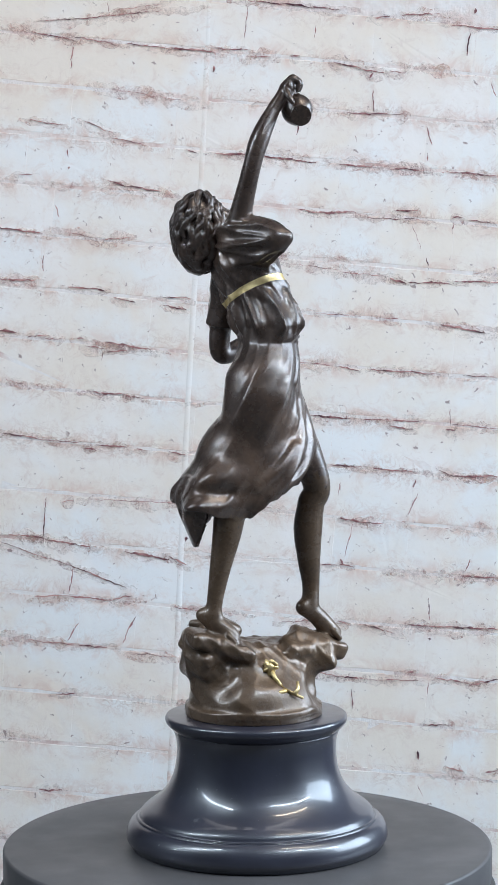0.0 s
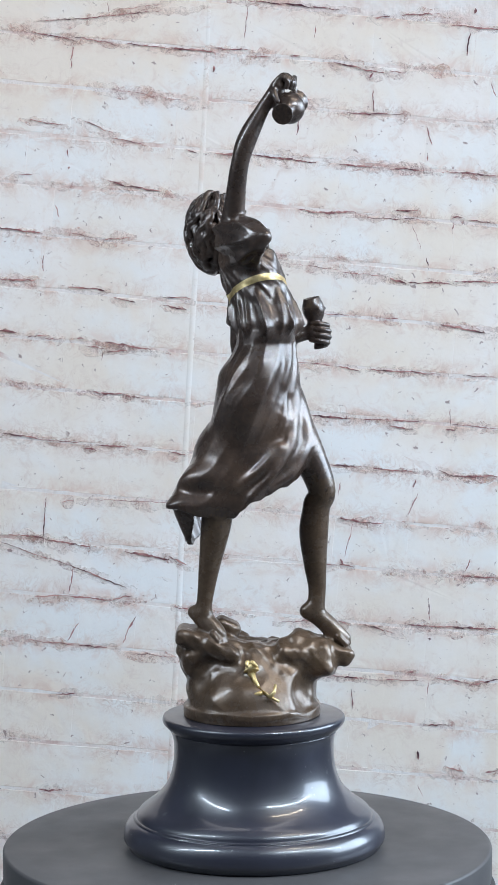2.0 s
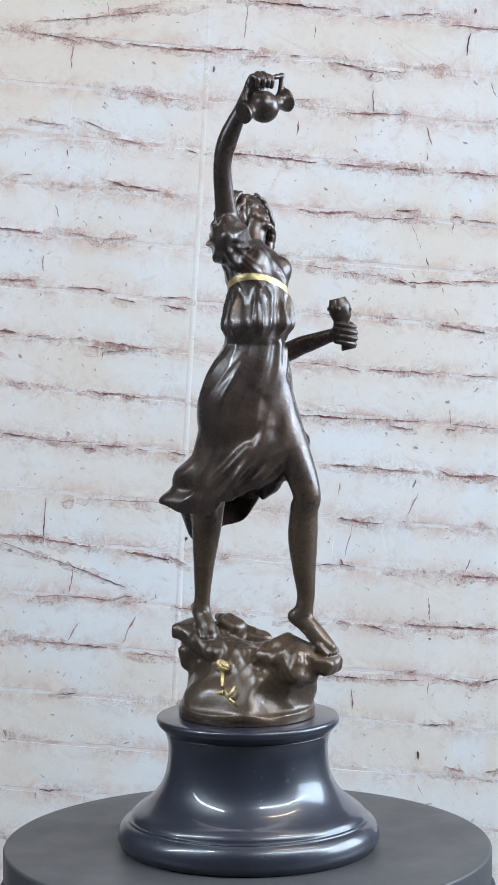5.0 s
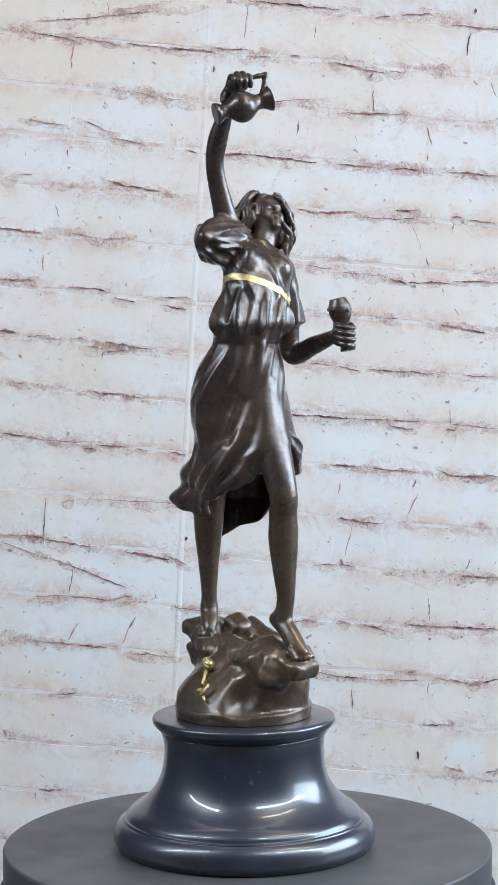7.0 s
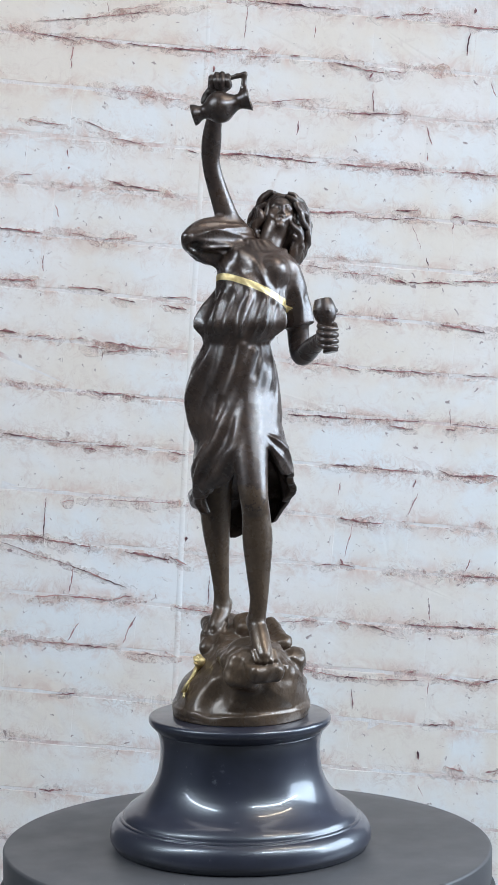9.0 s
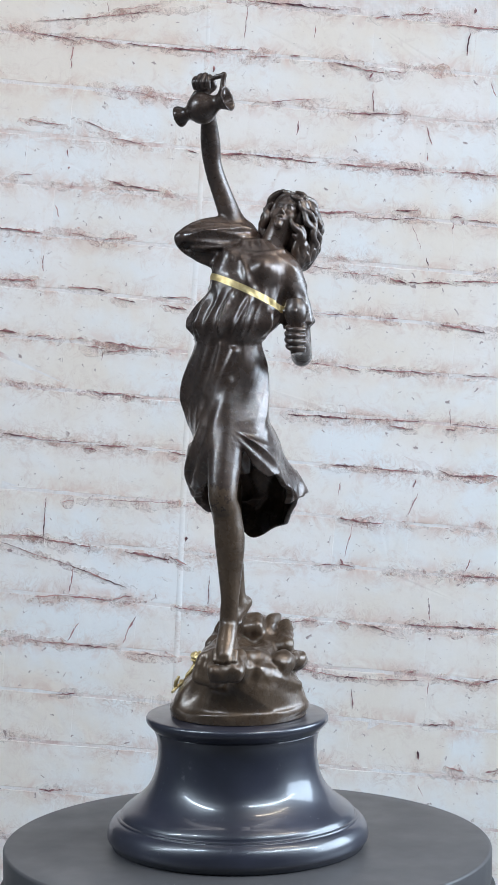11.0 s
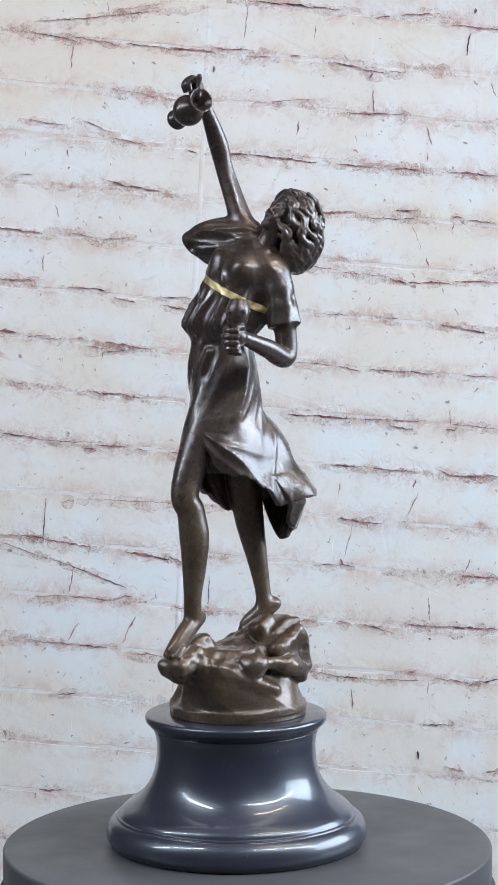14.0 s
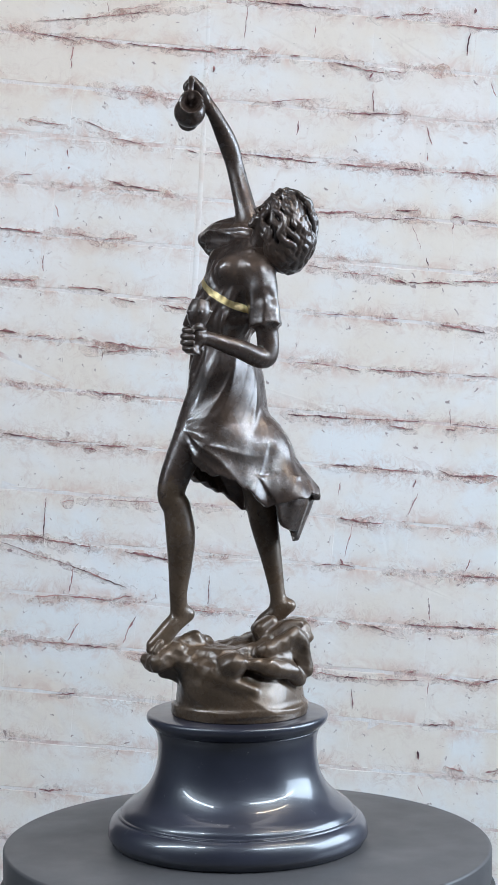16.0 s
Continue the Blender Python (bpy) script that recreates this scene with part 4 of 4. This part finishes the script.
    # raised folds that run across the front from the hip
    for fold_line in ([(0.0300, 0.0130, 0.3330, 0.0014), (0.0335, 0.0080, 0.3180, 0.0022), (0.0340, 0.0000, 0.2985, 0.0028), (0.0370, -0.0110, 0.2750, 0.0030), (0.0310, -0.0250, 0.2535, 0.0022), (0.0180, -0.0300, 0.2380, 0.0006)],
                      [(0.0310, 0.0110, 0.3120, 0.0014), (0.0365, 0.0090, 0.2960, 0.0024), (0.0420, 0.0020, 0.2700, 0.0028), (0.0375, -0.0120, 0.2520, 0.0018), (0.0270, -0.0220, 0.2430, 0.0006)],
                      [(0.0325, 0.0060, 0.3370, 0.0018), (0.0345, 0.0020, 0.3200, 0.0018), (0.0340, -0.0040, 0.3060, 0.0010)],
                      [(0.0330, -0.0040, 0.3370, 0.0018), (0.0345, -0.0080, 0.3240, 0.0016), (0.0330, -0.0130, 0.3120, 0.0010)],
                      [(0.0330, -0.0200, 0.2700, 0.0012), (0.0230, -0.0290, 0.2560, 0.0018), (0.0080, -0.0320, 0.2440, 0.0006)]):
        c.limb(fold_line, 0.0060)
    # the blouse, gathered over the belt and at the waist
    def puff(a, z):
        low = np.clip((0.376 - z) / 0.012, 0, 1)
        flat = 1 - np.exp(-((z - 0.370 - 0.0096 * np.cos(a) + 0.0072 * np.sin(a)) / 0.0032) ** 2)
        return flat * (np.clip((z - 0.3415) / 0.006, 0, 1) * low * (0.0042 * ridge(4.5 * a + 14 * z + 0.4) + 0.0020 * ridge(6.5 * a - 25 * z + 1) - 0.0019) + (1 - low) * (0.0022 * ridge(2.5 * a + 70 * z + 0.5 * np.sin(2 * a)) + 0.0008 * ridge(6 * a + 150 * z) - 0.001))

    c.stack([(0.3405, 0.0155, -0.0012, 0.0205, 0.0165, 113), (0.3435, 0.0157, 0.0005, 0.0262, 0.0200, 117), (0.3475, 0.0158, 0.0012, 0.0292, 0.0222, 119), (0.3530, 0.0150, 0.0022, 0.0292, 0.0222, 122),
             (0.3620, 0.0110, 0.0045, 0.0272, 0.0205, 130), (0.3740, 0.0060, 0.0075, 0.0270, 0.0198, 138), (0.3860, 0.0010, 0.0095, 0.0285, 0.0200, 128),
             (0.3945, -0.0020, 0.0068, 0.0268, 0.0180, 125), (0.4010, -0.0050, 0.0060, 0.0220, 0.0130, 125), (0.4065, -0.0075, 0.0040, 0.0130, 0.0085, 125)], 0.004, puff, 0.0065)
    c.lump((0.0140, 0.0010, 0.3900), (0.0100, 0.0090, 0.0100), k=0.005)
    c.lump((0.0080, 0.0220, 0.3860), (0.0100, 0.0090, 0.0095), k=0.005)

    # the raised arm with its wide sleeve
    c.limb([(-0.0045, -0.0080, 0.408, 0.0115), (-0.0017, -0.0123, 0.423, 0.0076), (0.0055, -0.0198, 0.4526, 0.0060), (0.0108, -0.0188, 0.4709, 0.0065),
            (0.0199, -0.0140, 0.4905, 0.0046), (0.0255, -0.0128, 0.4990, 0.0041)], 0.004)
    # a wide cap sleeve, open at its end
    c.limb([(-0.0060, -0.0050, 0.4060, 0.0110), (0.0030, -0.0130, 0.4075, 0.0122), (0.0120, -0.0205, 0.4070, 0.0120), (0.0200, -0.0268, 0.4065, 0.0098), (0.0262, -0.0303, 0.4065, 0.0058)], 0.004)
    c.limb([(-0.0040, -0.0060, 0.4175, 0.0022), (0.0060, -0.0160, 0.4190, 0.0026), (0.0170, -0.0265, 0.4160, 0.0024), (0.0285, -0.0318, 0.4085, 0.0020)], 0.003)
    c.limb([(0.0060, -0.0100, 0.4150, 0.0016), (0.0170, -0.0190, 0.4145, 0.0020), (0.0285, -0.0300, 0.4085, 0.0018)], 0.002)
    c.limb([(0.0285, -0.0315, 0.4080, 0.0024), (0.0255, -0.0290, 0.4000, 0.0026), (0.0150, -0.0200, 0.3955, 0.0030), (0.0080, -0.0110, 0.3900, 0.0026)], 0.003)
    c.limb([(0.0280, -0.0310, 0.4070, 0.0022), (0.0220, -0.0330, 0.4010, 0.0024), (0.0110, -0.0240, 0.3965, 0.0026)], 0.003)
    c.lump((0.0300, -0.0255, 0.4005), (0.0050, 0.0050, 0.0040), (0, 25, 40), 0.002, carve=True)
    c.lump((0.0070, -0.0175, 0.4000), (0.0140, 0.0095, 0.0100), (0, 20, -42), 0.005)
    # pleats over the shoulder and the sleeve
    sl, x, y, z = c.cut((-0.030, -0.045, 0.384), (0.040, 0.035, 0.4215), 0.0)
    along, round_it = 0.74 * x - 0.67 * y, np.arctan2(z - 0.4050, 0.67 * x + 0.74 * y + 0.0071)
    pleat = 0.0030 * ridge(3.5 * round_it + 30 * along + 0.5) + 0.0013 * ridge(5.5 * round_it - 45 * along + 1.4)
    c.f[sl] += 0.9 * (0.0007 - pleat) * np.clip((0.012 - y) / 0.020, 0, 1) * np.clip((z - 0.384) / 0.008, 0, 1) * np.clip((0.4215 - z) / 0.004, 0, 1) * np.clip((0.040 - along) / 0.012, 0, 1)

    # the bent arm with its short sleeve
    c.limb([(-0.0075, 0.0185, 0.3900, 0.0100), (-0.0115, 0.0260, 0.3850, 0.0098), (-0.0135, 0.0300, 0.3740, 0.0096)], 0.003)
    c.spun((-0.0108, 0.0258, 0.3845), (-0.0152, 0.0338, 0.3495), [(0, 0.0084), (0.3, 0.0094), (0.7, 0.0098), (0.9, 0.0104), (1, 0.0108)], 0.003, [(0.95, 0.0082), (1.1, 0.0086)])
    for k in range(6):
        a = 1.05 * k + 0.4
        c.limb([(-0.0118 + 0.006 * math.cos(a), 0.0275 + 0.006 * math.sin(a), 0.380, 0.0030), (-0.0138 + 0.0080 * math.cos(a + 0.3), 0.0312 + 0.0080 * math.sin(a + 0.3), 0.366, 0.0022), (-0.0153 + 0.0092 * math.cos(a), 0.0338 + 0.0092 * math.sin(a), 0.3515, 0.0018)], 0.002)
    c.limb([(-0.0150, 0.0330, 0.360, 0.0076), (-0.0158, 0.0352, 0.3300, 0.0070), (0.0020, 0.0470, 0.3355, 0.0062), (0.0200, 0.0570, 0.3420, 0.0045), (0.0245, 0.0594, 0.3432, 0.0046)], 0.004)

    # the neckline over the breast
    c.limb([(-0.0010, -0.0090, 0.4130, 0.0018), (0.0070, -0.0020, 0.4030, 0.0020), (0.0105, 0.0080, 0.3960, 0.0020), (0.0040, 0.0210, 0.3960, 0.0020), (-0.0070, 0.0265, 0.3985, 0.0018)], 0.0022)
    c.limb([(0.0090, -0.0100, 0.4050, 0.0014), (0.0140, 0.0000, 0.3945, 0.0018), (0.0120, 0.0140, 0.3880, 0.0016)], 0.003)

    skins = [c.skin(), build_head(rng).skin(), build_jug().skin(), build_goblet().skin()]
    starts = np.cumsum([0] + [len(p) for p, _ in skins])
    points, quads = np.concatenate([p for p, _ in skins]), np.concatenate([q + n for (_, q), n in zip(skins, starts)])
    me = bpy.data.meshes.new("statue")
    me.from_pydata(points, [], quads.tolist())
    me.polygons.foreach_set("use_smooth", np.ones(len(quads), bool))
    bm = bmesh.new()
    bm.from_mesh(me)
    # gilt: the belt under the bust, between two slanted cuts
    slant = Vector((-0.40, 0.30, 1.0)).normalized()

    def off_belt(p):
        return p.z - 0.3700 - 0.40 * (p.x - 0.006) + 0.30 * (p.y - 0.007)

    def on_torso(p):
        return math.hypot(p.x - 0.006, p.y - 0.0075) < 0.0325 and not (p.x < -0.004 and p.y > 0.021)

    for rim in (-0.0025, 0.0025):
        near = [f for f in bm.faces if abs(off_belt(f.verts[0].co) - rim) < 0.004 and on_torso(f.verts[0].co)]
        geom = near + list({e for f in near for e in f.edges}) + list({v for f in near for v in f.verts})
        bmesh.ops.bisect_plane(bm, geom=geom, plane_co=Vector((0.006, 0.007, 0.3700 + rim)), plane_no=slant, dist=1e-6)
    for f in bm.faces:
        p = f.calc_center_median()
        if abs(off_belt(p)) < 0.0025 and on_torso(p):
            f.material_index = 1
            f.smooth = True
    # the stone and the bare legs wear a browner patina
    shins = [[Vector(q) for q in ((0.047, 0.0155, 0.2465), (0.0424, 0.0174, 0.2109), (0.0440, 0.0172, 0.1620))],
             [Vector(q) for q in ((-0.007, -0.0218, 0.2480), (-0.0118, -0.0231, 0.2153), (-0.0215, -0.0216, 0.1600))]]
    for f in bm.faces:
        p = f.calc_center_median()
        worn = 0.009 * noise.noise(p * 180) + 0.006 * noise.noise(p * 700)
        if p.z < 0.2470 + worn and f.material_index == 0:
            bare = p.z < 0.2005
            for knee, calf, ankle in shins:
                a, b = (knee, calf) if p.z > calf.z else (calf, ankle)
                bare = bare or (p - a.lerp(b, min(max((p.z - a.z) / (b.z - a.z), 0), 1))).length < 0.0120 + 0.3 * worn
            if bare:
                f.material_index = 2
    # gilt: the rose on the rock
    rose = Vector((0.0158, -0.0282, 0.1245))
    for v in bmesh.ops.create_icosphere(bm, subdivisions=2, radius=0.0043, matrix=Matrix.Translation(rose))["verts"]:
        for f in v.link_faces:
            f.material_index = f.smooth = 1
    for k in range(17):
        a, tilt = k * 2.4, 0.15 + 0.075 * k
        m = Matrix.Translation(rose + 0.0026 * tilt * Vector((math.cos(a), -0.5, math.sin(a)))) @ Euler((tilt, a, a)).to_matrix().to_4x4() @ Matrix.Diagonal((0.0031, 0.0012, 0.0027, 1))
        for v in bmesh.ops.create_icosphere(bm, subdivisions=2, radius=1, matrix=m)["verts"]:
            for f in v.link_faces:
                f.material_index = f.smooth = 1
    for rod in (((0.0168, -0.0285, 0.1215), (0.0192, -0.0302, 0.1170), (0.0222, -0.0318, 0.1135), (0.0262, -0.0325, 0.1098), (0.0320, -0.0335, 0.1070), (0.0375, -0.0330, 0.1045)),
                ((0.0262, -0.0338, 0.1098), (0.0215, -0.0352, 0.1085), (0.0180, -0.0350, 0.1095), (0.0148, -0.0340, 0.1100)),
                ((0.0315, -0.0345, 0.1072), (0.0340, -0.0325, 0.1105), (0.0338, -0.0300, 0.1150))):
        tube(bm, [(x, y - 0.0014, z) for x, y, z in rod], 0.0017, 1)
    bpy.data.meshes.remove(me)
    ob = new("statue", mesh_of("statue", bm, BRONZE, GOLD, BROWN))
    ob.location = (0, 0, TOP)
    return tagged(ob, "dark brown patinated bronze figurine with a gilt belt and rose", "statue")



TURNTABLE, PLINTH, STATUE = build_turntable(), build_plinth(), build_statue()


def motions():
    for thing in (TURNTABLE, PLINTH, STATUE):
        walk(thing, [(t, pose(0, 0, TOP, 0, 0, SPIN * t)) for t in (0, 0.1, 0.25, *(k / 2 for k in range(1, 32)), 15.75, 15.9, 16.0)])


motions()
